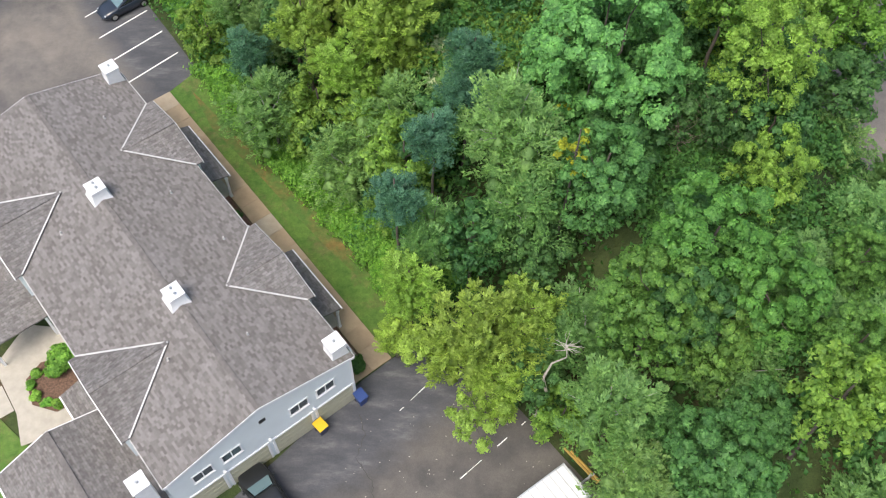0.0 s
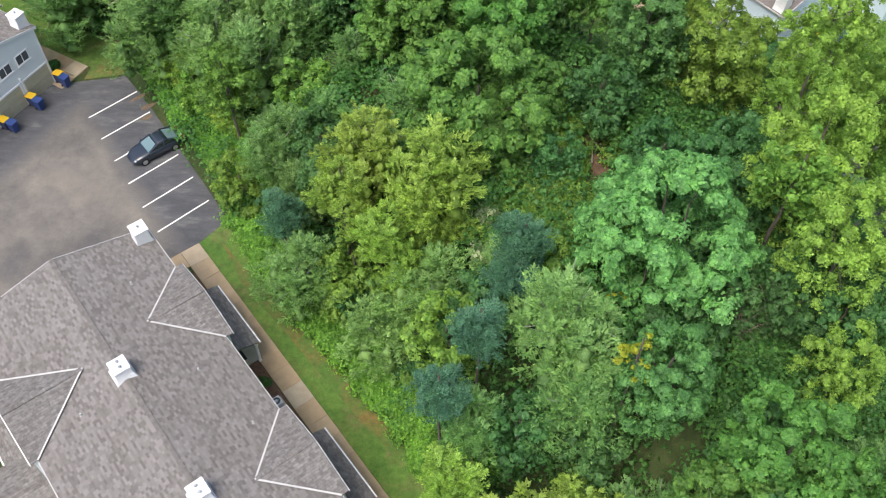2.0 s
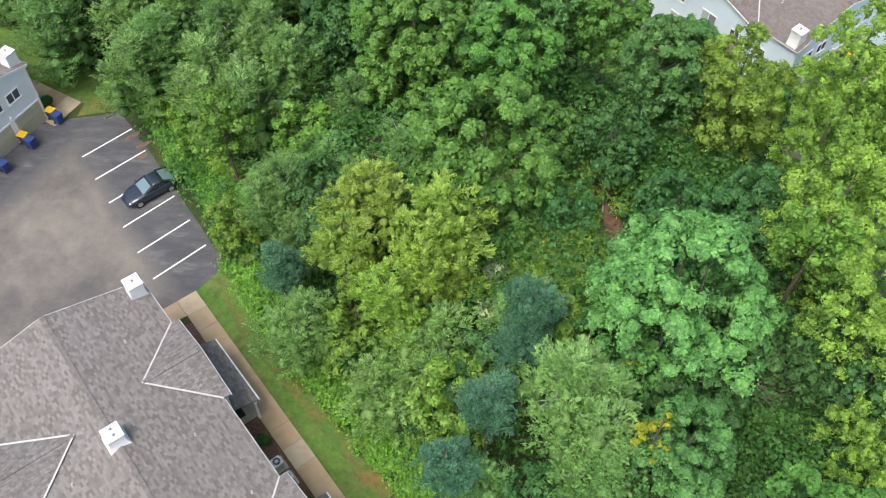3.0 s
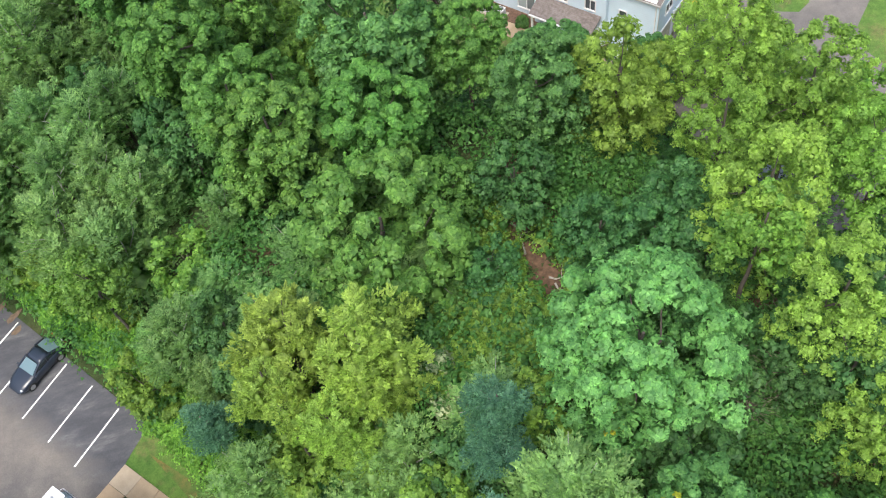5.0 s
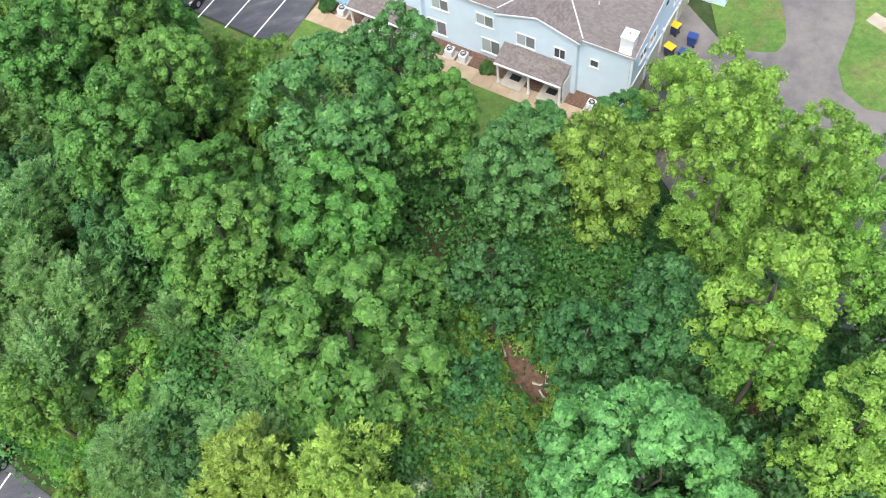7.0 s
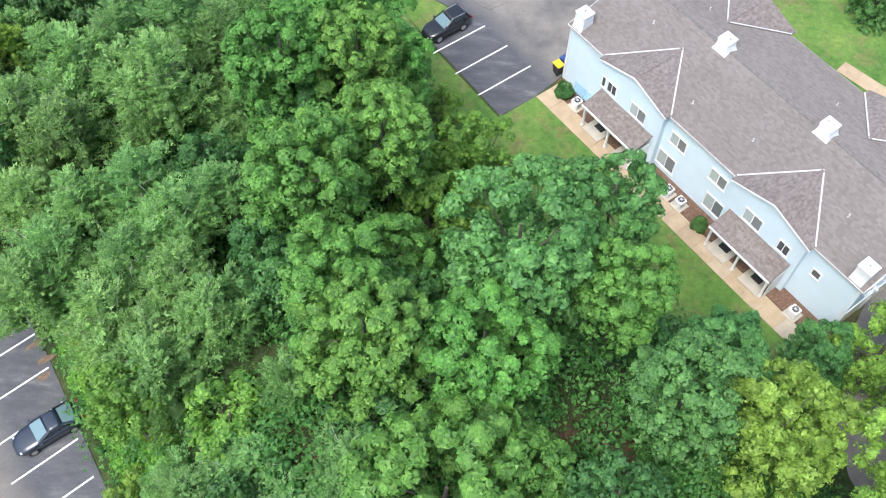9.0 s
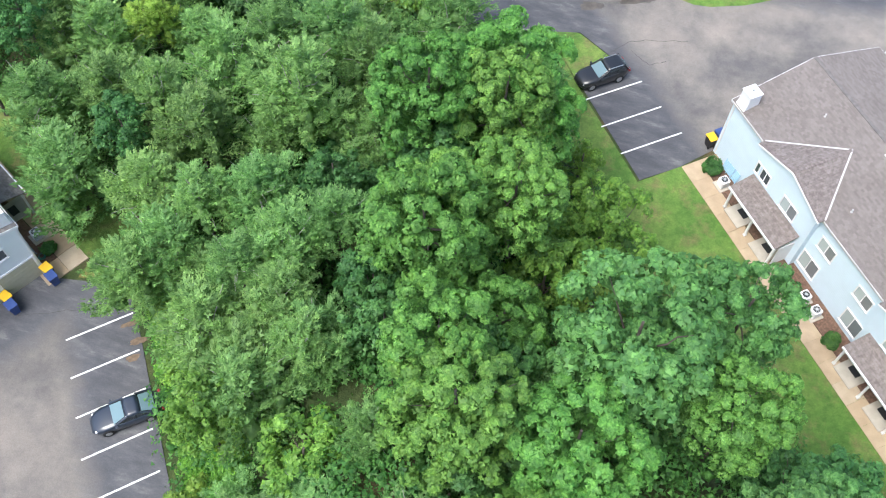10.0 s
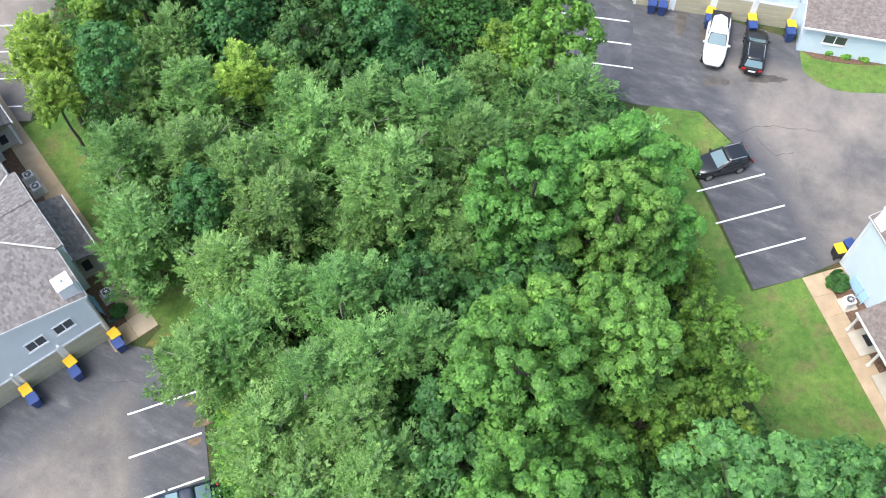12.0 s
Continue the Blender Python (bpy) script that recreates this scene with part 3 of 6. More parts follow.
def house(name, m, label, siding_mat, wing=0, porch=True, gables=(-6.4, 6.4), front=2.05, back=2.3, reach=(6.6, 13.0), shingle=None, off=0.0, wide=3.35):
    global ROOF, ROOF_TURNED
    kept = ROOF, ROOF_TURNED
    if shingle:
        ROOF, ROOF_TURNED = shingle
    h = group_of(name, m, label, "house", "townhouses of one kind")
    # walls: a solid with a gable at both ends
    bm = bmesh.new()
    g = roof_z(0) - 0.12
    e = roof_z(HALF) - 0.12
    prism(bm, [(-END, -HALF, -0.1), (-END, HALF, -0.1), (-END, HALF, e), (-END, 0, g), (-END, -HALF, e)], (2 * END, 0, 0))
    bmesh.ops.recalc_face_normals(bm, faces=bm.faces)
    part("wall", bm, siding_mat, h)
    L, ye = END + 0.14, HALF + OVER
    for s in (-1, 1):
        bm = bmesh.new()
        prism(bm, [(-L, 0, RIDGE - 0.1), (-L, s * ye, EAVE - 0.1), (-L, s * ye, EAVE), (-L, 0, RIDGE)], (2 * L, 0, 0))
        bmesh.ops.recalc_face_normals(bm, faces=bm.faces)
        part("roof", bm, ROOF, h, "grey-brown asphalt shingle roof slope")
        # solid gutter, its grey standing in for the trough's shaded inside
        part("gutter", boxes((-L, L, min(s * ye, s * (ye + 0.06)), max(s * ye, s * (ye + 0.06)), EAVE - 0.16, EAVE - 0.02)), FLASH, h)
        for q in (-1, 1):
            part("rake_board", solid([(q * L, 0, RIDGE - 0.24), (q * L, s * ye, EAVE - 0.24), (q * L, s * ye, EAVE - 0.01), (q * L, 0, RIDGE - 0.01)], (q * 0.03, 0, 0)), TRIM, h)
    part("ridge_cap", boxes((-L, L, -0.13, 0.13, RIDGE - 0.06, RIDGE + 0.03)), RIDGE_DARK, h, "dark ridge vent along the roof's top")
    for side in (1, -1):
        for cx in (gables if side > 0 else (-6.4 + off, 6.4 + off)):
            dormer(h, cx, side, wide if side > 0 else 3.05, front if side > 0 else back, siding_mat)
    for cx in (-4.55 + off, 4.55 + off):
        chimney(h, cx, 0, RIDGE - 0.3, RIDGE + 0.8, 2)
    for sx in (-1, 1):
        for sy in (-1, 1):
            if sy > 0:
                x, y = sx * 12.85, 5.4
                chimney(h, x, y, roof_z(y) - 0.3, roof_z(y) + 1.15, 1)
            else:
                # the back chimneys rise outside the eave
                chimney(h, sx * 12.8, -HALF - 1.0, 0.0, 6.3, 1)
    tagged(shared("shingles", shingle_courses(PIECES_BROWN if shingle else PIECES_GREY), h), "overlapping courses of asphalt shingles", "", "", "stuff")
    # roof vents
    for x, y in ((-9.6, 3.2), (-1.9, 3.6), (2.8, 4.4), (9.4, 2.0), (-3.2, -3.0), (8.0, -2.2)):
        bm = bmesh.new()
        cylinder(bm, 0.05, roof_z(y) - 0.05, roof_z(y) + 0.26, Matrix.Translation((x, y, 0)), 10)
        cylinder(bm, 0.11, roof_z(y) - 0.03, roof_z(y) + 0.05, Matrix.Translation((x, y, 0)), 10, 0.06)
        part("roof_vent", bm, FLASH, h, "small pale plumbing vent")
    # ends: garage doors, windows, vent and lamps
    for s in (-1, 1):
        turn = 0 if s > 0 else 180
        for y in (4.45, 1.5, -1.5, -4.45):
            garage_door(h, y, s)
        for y in (4.0, 2.2, -2.2, -4.0):
            window(h, (s * (END + 0.002), y, 4.05), 1.25, 0.95, turn)
        part("gable_vent", boxes((min(s * END, s * (END + 0.05)), max(s * END, s * (END + 0.05)), -0.2, 0.2, 5.2, 5.5)), DARK, h)
        for y in (2.98, 0.0, -2.98):
            bm = bmesh.new()
            cylinder(bm, 0.09, 2.45, 2.7, Matrix.Translation((s * (END + 0.12), y, 0)), 10)
            box(bm, min(s * END, s * (END + 0.12)), max(s * END, s * (END + 0.12)), y - 0.05, y + 0.05, 2.6, 2.68)
            part("wall_lamp", bm, TRIM, h, "small white wall lamp")
        part("corner_board", boxes((min(s * END, s * (END + 0.03)), max(s * END, s * (END + 0.03)), HALF - 0.12, HALF, 0, EAVE - 0.2)), TRIM, h)
        part("downpipe", boxes((s * (END - 0.2) - 0.04, s * (END - 0.2) + 0.04, HALF, HALF + 0.09, 0.1, EAVE - 0.1)), TRIM, h)
    # long sides
    for side in (1, -1):
        turn = 90 * side
        yw, yg = side * (HALF + 0.002), side * (HALF + 0.452)
        for s in (-1, 1):
            window(h, (s * 1.9, yw, 3.95), 1.5, 1.15, turn, blind=True)
            window(h, (s * 2.35, yw, 1.35), 1.7, 1.5, turn, blind=True)
            window(h, (s * 5.5, yg, 3.9), 1.55, 1.2, turn, blind=True)
            window(h, (s * 8.2, yg, 3.9), 0.95, 1.05, turn)
            if s * side > 0:
                window(h, (s * 9.05, yg, 3.9), 0.42, 1.05, turn, panes=1)
            else:
                window(h, (s * 10.7, yw, 3.6), 0.7, 0.75, turn, panes=1)
            if porch:
                porch_at(h, s, side)
    if wing:
        if wing == 2:
            cross_wing(h, siding_mat)
        else:
            wing_at(h, wing, siding_mat, *reach)
    ROOF, ROOF_TURNED = kept
    return h


def shingle_courses(material):
    """The courses of shingles on both slopes of a roof: one mesh, made once for each colour."""
    if material.name in COURSES:
        return COURSES[material.name]
    rng = random.Random(3)
    verts, faces = [], []
    L, ye, step = END + 0.12, HALF + OVER, 0.146
    for s in (-1, 1):
        y, course = ye, 0
        while y > 0.14:
            x = -L + rng.uniform(0, 0.3)
            up = max(0.0, y - step - 0.03)
            z0, z1 = RIDGE - y * SLOPE, RIDGE - up * SLOPE
            while x < L - 0.1:
                to = min(L, x + rng.uniform(0.19, 0.36))
                n = len(verts)
                lift = rng.uniform(0.022, 0.03)
                a, b = x + 0.004, to - 0.004
                verts += [(a, s * y, z0 + lift), (b, s * y, z0 + lift), (b, s * up, z1 + 0.012), (a, s * up, z1 + 0.012), (a, s * y, z0), (b, s * y, z0)]
                faces += [(n, n + 1, n + 2, n + 3) if s < 0 else (n + 3, n + 2, n + 1, n), (n + 4, n + 5, n + 1, n) if s < 0 else (n, n + 1, n + 5, n + 4)]
                x = to
            y -= step
            course += 1
    me = bpy.data.meshes.new("shingles")
    me.from_pydata(verts, [], faces)
    me.materials.append(material)
    COURSES[material.name] = me
    return me


COURSES = {}


def porch_at(h, s, side):
    x0, x1 = sorted((s * 3.75, s * 9.15))
    y0, y1 = HALF + 0.45, HALF + 2.15
    o = [(x0, side * y0, 2.95), (x1, side * y0, 2.95), (x1, side * y1, 2.42), (x0, side * y1, 2.42)]
    part("porch_roof", solid(o, (0, 0, 0.1)), ROOF, h, "lean-to shingle porch roof")
    part("gutter", boxes((x0, x1, min(side * y1, side * (y1 + 0.09)), max(side * y1, side * (y1 + 0.09)), 2.36, 2.5)), TRIM, h)
    part("beam", boxes((x0 + 0.1, x1 - 0.1, min(side * (y1 - 0.3), side * (y1 - 0.14)), max(side * (y1 - 0.3), side * (y1 - 0.14)), 2.18, 2.4)), TRIM, h)
    for x in (x0 + 0.18, (x0 + x1) / 2, x1 - 0.18):
        yc = side * (y1 - 0.22)
        part("porch_post", boxes((x - 0.07, x + 0.07, yc - 0.07, yc + 0.07, 0.1, 2.2), (x - 0.1, x + 0.1, yc - 0.1, yc + 0.1, 0.1, 0.26), (x - 0.1, x + 0.1, yc - 0.1, yc + 0.1, 2.06, 2.19)), TRIM, h)
    for q, w in ((0.22, 1.7), (0.78, 1.7)):
        xm = x0 + (x1 - x0) * q
        part("porch_floor", boxes((xm - w / 2, xm + w / 2, min(side * (y0 + 0.002), side * (y1 - 0.05)), max(side * (y0 + 0.002), side * (y1 - 0.05)), 0.0, 0.14), bevel=0.01), CONCRETE_STEP, h)
        yd = side * (y0 + 0.003)
        part("door", boxes((xm - 0.46, xm + 0.46, min(yd, yd + side * 0.05), max(yd, yd + side * 0.05), 0.15, 2.2)), DOOR, h, "white front door")
        part("door_mat", boxes((xm - 0.4, xm + 0.4, min(side * (y0 + 0.3), side * (y0 + 0.85)), max(side * (y0 + 0.3), side * (y0 + 0.85)), 0.14, 0.16)), DARK, h, "dark door mat")
    part("porch_screen", boxes((x0, x0 + 0.08, min(side * y0, side * (y0 + 1.2)), max(side * y0, side * (y0 + 1.2)), 0.12, 2.2)), DOOR, h)


def wing_at(h, s, siding_mat, inner=6.6, outer=13.0):
    """A low wing behind the house, its ridge along the house's."""
    x0, x1, y0, y1 = sorted((s * inner, s * outer)) + [-HALF - 0.6, -12.6]
    ze, mid = 2.9, (y0 + y1) / 2
    zr = ze + (y0 + 0.4 - mid) * 0.36
    part("wing_wall", solid([(x0, y1, -0.1), (x0, y0, -0.1), (x0, y0, ze - 0.1), (x0, mid, zr - 0.2), (x0, y1, ze - 0.1)], (x1 - x0, 0, 0)), siding_mat, h)
    part("link_wall", boxes((max(x0, -END) + 0.1, min(x1, END) - 0.1, y0 - 0.1, -HALF, -0.1, 2.7)), siding_mat, h)
    for a in (y0 + 0.4, y1 - 0.4):
        part("wing_roof", solid([(x0 - 0.4, a, ze - 0.08), (x0 - 0.4, mid, zr - 0.08), (x0 - 0.4, mid, zr + 0.03), (x0 - 0.4, a, ze + 0.03)], (x1 - x0 + 0.8, 0, 0)), ROOF, h)
        for x, q in ((x0 - 0.4, -1), (x1 + 0.4, 1)):
            part("rake_board", solid([(x, a, ze - 0.2), (x, mid, zr - 0.2), (x, mid, zr + 0.02), (x, a, ze + 0.02)], (q * 0.06, 0, 0)), TRIM, h)
    part("ridge_cap", boxes((x0 - 0.4, x1 + 0.4, mid - 0.15, mid + 0.15, zr - 0.03, zr + 0.06)), RIDGE_DARK, h)
    part("gutter", boxes((x0 - 0.4, x1 + 0.4, y1 - 0.5, y1 - 0.4, ze - 0.12, ze)), TRIM, h)
    window(h, ((x0 + x1) / 2, y1 - 0.002, 1.4), 1.3, 1.1, -90)


def cross_wing(h, siding_mat):
    """A low wing whose ridge runs across the house's, its eave wall past the house's end."""
    x0, x1, y0, y1, ze = -15.55, -7.0, -6.6, -17.0, 2.9
    mid = (x0 + x1) / 2
    zr = ze + (mid - x0 + 0.4) * 0.32
    part("wing_wall", solid([(x0, y0, -0.1), (x1, y0, -0.1), (x1, y0, ze - 0.1), (mid, y0, zr - 0.25), (x0, y0, ze - 0.1)], (0, y1 - y0, 0)), siding_mat, h)
    for a in (x0 - 0.4, x1 + 0.4):
        part("wing_roof", solid([(a, y0 + 0.3, ze - 0.08), (mid, y0 + 0.3, zr - 0.08), (mid, y0 + 0.3, zr + 0.03), (a, y0 + 0.3, ze + 0.03)], (0, y1 - y0 - 0.6, 0)), ROOF_TURNED, h)
        part("rake_board", solid([(a, y0 + 0.31, ze - 0.2), (mid, y0 + 0.31, zr - 0.2), (mid, y0 + 0.31, zr + 0.02), (a, y0 + 0.31, ze + 0.02)], (0, 0.05, 0)), TRIM, h)
    part("gutter", boxes((x0 - 0.5, x0 - 0.4, y1 - 0.3, y0 + 0.3, ze - 0.12, ze)), TRIM, h)
    part("link_wall", boxes((-END + 0.1, x1, y0 - 0.1, -HALF + 0.1, -0.1, 2.7)), siding_mat, h)
    window(h, (x0 - 0.002, -8.9, 1.7), 1.7, 0.95, 180)
    window(h, (x0 - 0.002, -13.6, 1.7), 1.7, 0.95, 180)


RIDGE_DARK = plain("ridge_vent", (0.15, 0.136, 0.13), 0.95, 0, 0.25)
HOUSE_A = pose(-18.1, 27.88, 0, 0, 0, -49.6)
HOUSE_B = pose(-50.54, 61.92, 0, 0, 0, -26.8)
HOUSE_E = pose(17.85, 79.7, 0, 0, 0, 132.2)
HOUSE_F = pose(-12.7, 116.0, 0, 0, 0, 102.3)
house("townhouse", HOUSE_A, "grey-sided townhouse with a brown shingle roof and white chimneys", SIDING_GREY, wing=1, gables=(-6.45, 5.95), front=2.75, back=1.7, off=0.75, wide=3.2)
house("townhouse", HOUSE_B, "grey-sided townhouse with tan garage doors", SIDING_GREY)
house("townhouse", HOUSE_E, "white-sided townhouse with gabled dormers and porches", SIDING, wing=-1, reach=(5.8, 16.2), shingle=(ROOF_BROWN, ROOF_BROWN_TURNED))
house("townhouse", HOUSE_F, "white-sided townhouse with garage doors behind the car park", SIDING, wing=2, porch=False, shingle=(ROOF_BROWN, ROOF_BROWN_TURNED))

# paths along the house fronts, in each house's own axes
for nm, hm, x0, x1, ends in (("path_a", pose(-17.62, 27.52, 0, 0, 0, -50), 12.1, -15.6, 1), ("path_b", HOUSE_B @ pose(0.6, -0.55, 0), 14.0, -13.4, 1), ("path_e", HOUSE_E @ pose(-0.6, -0.25, 0), 13.75, -12.1, 1)):
    a, b = hm @ Vector((x0, 9.05, 0)), hm @ Vector((x1, 9.05, 0))
    path(nm, a.xy, b.xy, 1.45, "tan concrete slab path along the house front", 1.5, 1)
    for xe in ((x0, x1 + 1.46) if nm == "path_a" else (x0,)):
        # the path turns in to the house's corner
        c, d = hm @ Vector((xe - 1.45, 7.58, 0)), hm @ Vector((xe - 1.45, 5.98, 0))
        path(nm, c.xy, d.xy, 1.45, "pale concrete slab at the path's end", 1.6, 1)
    bed = [hm @ Vector(p) for p in ((min(END, x0 - 1.5), HALF, 0), (min(END, x0 - 1.5), 7.55, 0), (-END, 7.55, 0), (-END, HALF, 0))]
    sheet("bed_" + nm[-1], [p.xy for p in bed], 0.05, MULCH, "red-brown bark mulch bed along the wall", "flower bed", 0.08)


def line(a, b, width=0.11, lot="white painted stall line"):
    a, b = Vector((*a, 0.042)), Vector((*b, 0.042))
    ob = obj("stall_line", strip(a, b, width, 0.006), PAINT_LINE)
    return tagged(ob, lot, "road marking", "stall lines", "structure")


for i in range(6):
    a = Vector((-23.9, 46.1)) + Vector((-1.62, 2.2)) * i
    line(a, a + Vector((3.15, 3.2)) * 0.98)
for i in range(3):
    a = Vector((-5.75, 87.05)) + Vector((1.93, -1.92)) * i
    line(a, a + Vector((3.8, 3.35)))
for i in range(3):
    a = Vector((-20.3, 98.3)) + Vector((0.9, -2.1)) * i
    line(a, a + Vector((5.1, 1.35)))
worn = random.Random(5)
for p, q in (((1.04, 24.16), (-2.29, 20.49)), ((5.38, 20.13), (1.38, 16.35))):
    p, q = Vector(p), Vector(q)
    at = 0.0
    while at < 0.97:
        to = min(1.0, at + worn.uniform(0.04, 0.2))
        if worn.random() < 0.8:
            line(p.lerp(q, at), p.lerp(q, to), worn.uniform(0.035, 0.075), "worn broken white stall line")
        at = to + worn.uniform(0.005, 0.03)
for i in range(4):
    a = Vector((-52.6, 73.4)) + Vector((-1.3, 2.3)) * i
    line(a, a + Vector((-4.6, -2.4)))


# ---- cars ----
def smooth(bm):
    for f in bm.faces:
        f.smooth = True


def along(prof, x):
    for (xa, a0, a1), (xb, b0, b1) in zip(prof, prof[1:]):
        if x <= xb:
            t = max(0.0, (x - xa) / (xb - xa))
            return a0 + (b0 - a0) * t, a1 + (b1 - a1) * t
    return prof[-1][1:]


def loft(outlines, closed):
    bm = bmesh.new()
    rings = [[bm.verts.new(p) for p in o] for o in outlines]
    n = len(rings[0])
    for r0, r1 in zip(rings, rings[1:]):
        for i in range(n):
            bm.faces.new((r0[i], r0[(i + 1) % n], r1[(i + 1) % n], r1[i]))
    if closed:
        bm.faces.new(list(reversed(rings[0])))
        bm.faces.new(rings[-1])
    bmesh.ops.recalc_face_normals(bm, faces=bm.faces)
    smooth(bm)
    return bm


def car(name, m, label, paint, long=4.75, wide=1.82, high=1.45, style="sedan"):
    c = group_of(name, m, label, "car", "parked cars")
    L, W = long / 2, wide / 2
    if style == "sedan":
        prof = [(-L, 0.35, 0.62), (-L + 0.12, 0.3, 0.86), (-L + 0.75, 0.28, 0.98), (-L + 1.2, 0.28, 1.0), (L - 1.5, 0.28, 0.95), (L - 0.7, 0.28, 0.85), (L - 0.12, 0.3, 0.68), (L, 0.36, 0.55)]
        cabin = [(-L + 0.4, 0.97), (-L + 1.4, high), (L - 2.3, high), (L - 1.35, 0.93)]
    elif style == "suv":
        prof = [(-L, 0.4, 0.75), (-L + 0.08, 0.35, 1.05), (-L + 0.4, 0.32, 1.08), (-L + 1.2, 0.32, 1.1), (L - 1.45, 0.32, 1.06), (L - 0.7, 0.32, 0.98), (L - 0.12, 0.34, 0.82), (L, 0.4, 0.65)]
        cabin = [(-L + 0.12, 1.06), (-L + 0.5, high), (L - 2.3, high), (L - 1.4, 1.05)]
    else:
        prof = [(-L, 0.5, 0.85), (-L + 0.05, 0.45, 1.12), (-L + 0.5, 0.42, 1.14), (-L + 2.0, 0.42, 1.14), (L - 1.6, 0.42, 1.14), (L - 0.8, 0.42, 1.1), (L - 0.1, 0.44, 0.95), (L, 0.5, 0.75)]
        cabin = [(-L + 1.95, 1.12), (-L + 2.15, high), (L - 2.5, high), (L - 1.55, 1.12)]
    # body: a lofted shell with rounded corners in plan
    bm = bmesh.new()
    rings = []
    for k in range(17):
        x = L * math.sin((k / 16 - 0.5) * math.pi)
        z0, z1 = along(prof, x)
        w = W * (1 - abs(x / L) ** 7 * 0.42 - abs(x / L) ** 2 * 0.04)
        drop = 0.1 * abs(x / L) ** 8
        z0, z1 = z0 + drop, z1 - drop
        rings.append([bm.verts.new(p) for p in ((x, -w * 0.9, z0), (x, -w * 0.98, z0 + 0.1), (x, -w, z0 * 0.5 + z1 * 0.5), (x, -w * 0.97, z1 - 0.1), (x, -w * 0.88, z1 - 0.02), (x, -w * 0.6, z1 + 0.015), (x, 0, z1 + 0.03), (x, w * 0.6, z1 + 0.015), (x, w * 0.88, z1 - 0.02), (x, w * 0.97, z1 - 0.1), (x, w, z0 * 0.5 + z1 * 0.5), (x, w * 0.98, z0 + 0.1), (x, w * 0.9, z0))])
    n = len(rings[0])
    for r0, r1 in zip(rings, rings[1:]):
        for i in range(n):
            bm.faces.new((r0[i], r0[(i + 1) % n], r1[(i + 1) % n], r1[i]))
    bm.faces.new(rings[0])
    bm.faces.new(rings[-1])
    bmesh.ops.recalc_face_normals(bm, faces=bm.faces)
    smooth(bm)
    body = part("body", bm, paint, c)
    wt, wb = W * 0.74, W * 0.9
    (xa, za), (xb, zb), (xc, zc), (xd, zd) = cabin

    def outline(t, grow=0.0):
        """The cabin's outline at the share t of its height."""
        x0, x1, w = xa + (xb - xa) * t - grow, xd + (xc - xd) * t + grow, wb + (wt - wb) * t + grow
        z = za - 0.04 + (zb - za + 0.02) * t
        out = []
        for k in range(28):
            q = k * math.tau / 28
            cs, sn = math.cos(q), math.sin(q)
            out.append(((x0 + x1) / 2 + (x1 - x0) / 2 * math.copysign(abs(cs) ** 0.38, cs), w * math.copysign(abs(sn) ** 0.38, sn), z))
        return out

    part("glasshouse", loft([outline(t) for t in (0.0, 0.3, 0.6, 0.9)], True), SIDE_GLASS, c, "dark side windows")
    top_rings = [outline(0.88, 0.012), outline(0.96, 0.0)]
    for share, lift in ((0.93, 0.03), (0.75, 0.05), (0.4, 0.06)):
        mx = (xb + xc) / 2
        top_rings.append([(mx + (x - mx) * share, y * share, zb + lift - 0.01) for x, y, z in outline(1.0)])
    part("roof", loft(top_rings, True), paint, c)
    for (x0, z0), (x1, z1), nm in (((xd, zd), (xc, zc), "windscreen"), ((xa, za), (xb, zb), "rear_window")):
        d = 0.02 if nm == "windscreen" else -0.02
        q0, q1 = 0.08, 0.86
        p = [Vector((x0 + (x1 - x0) * q + d, y, z0 - 0.03 + (z1 - z0) * q + 0.015)) for q, y in ((q0, -wb * 0.86), (q0, wb * 0.86), (q1, wt * 0.86), (q1, -wt * 0.86))]
        part(nm, solid(p, (d * 0.6, 0, 0.012)), CAR_GLASS, c, "windscreen glass tinted pale for the sky's reflection" if d > 0 else "rear glass tinted pale for the sky's reflection")
    for s in (-1, 1):
        for (x0, z0), (x1, z1), nm in (((xa, za), (xb, zb), "rear_pillar"), ((xd, zd), (xc, zc), "front_pillar")):
            part(nm, strip(Vector((x0, s * (wb + 0.01), z0)), Vector((x1, s * (wt + 0.01), z1)), 0.1, 0.07), paint, c)
        xm = (xb + xc) / 2 - 0.1
        part("door_pillar", strip(Vector((xm + 0.08, s * (wb + 0.012), za)), Vector((xm, s * (wt + 0.012), zb)), 0.03, 0.1), paint, c)
        part("mirror", boxes((xd - 0.25, xd - 0.1, min(s * W * 0.95, s * (W + 0.16)), max(s * W * 0.95, s * (W + 0.16)), zd - 0.02, zd + 0.12), bevel=0.03), paint, c)
        part("headlight", boxes((L - 0.36, L - 0.2, min(s * W * 0.58, s * W * 0.78), max(s * W * 0.58, s * W * 0.78), prof[-1][2] + 0.04, prof[-1][2] + 0.14), bevel=0.03), LAMP_CLEAR, c)
        part("tail_lamp", boxes((-L - 0.01, -L + 0.12, min(s * W * 0.52, s * W * 0.86), max(s * W * 0.52, s * W * 0.86), prof[0][2] + 0.04, prof[0][2] + 0.22), bevel=0.02), LAMP_RED, c)
        for x in (-L + 0.95, L - 0.9):
            r = 0.33 if style == "sedan" else 0.37
            turn = Matrix.Translation((x, s * (W - 0.1), r + 0.036)) @ pose(0, 0, 0, 90, 0, 0)
            bm = bmesh.new()
            cylinder(bm, r, -0.12, 0.12, turn, 20)
            w = part("wheel", bm, RUBBER, c)
            bm = bmesh.new()
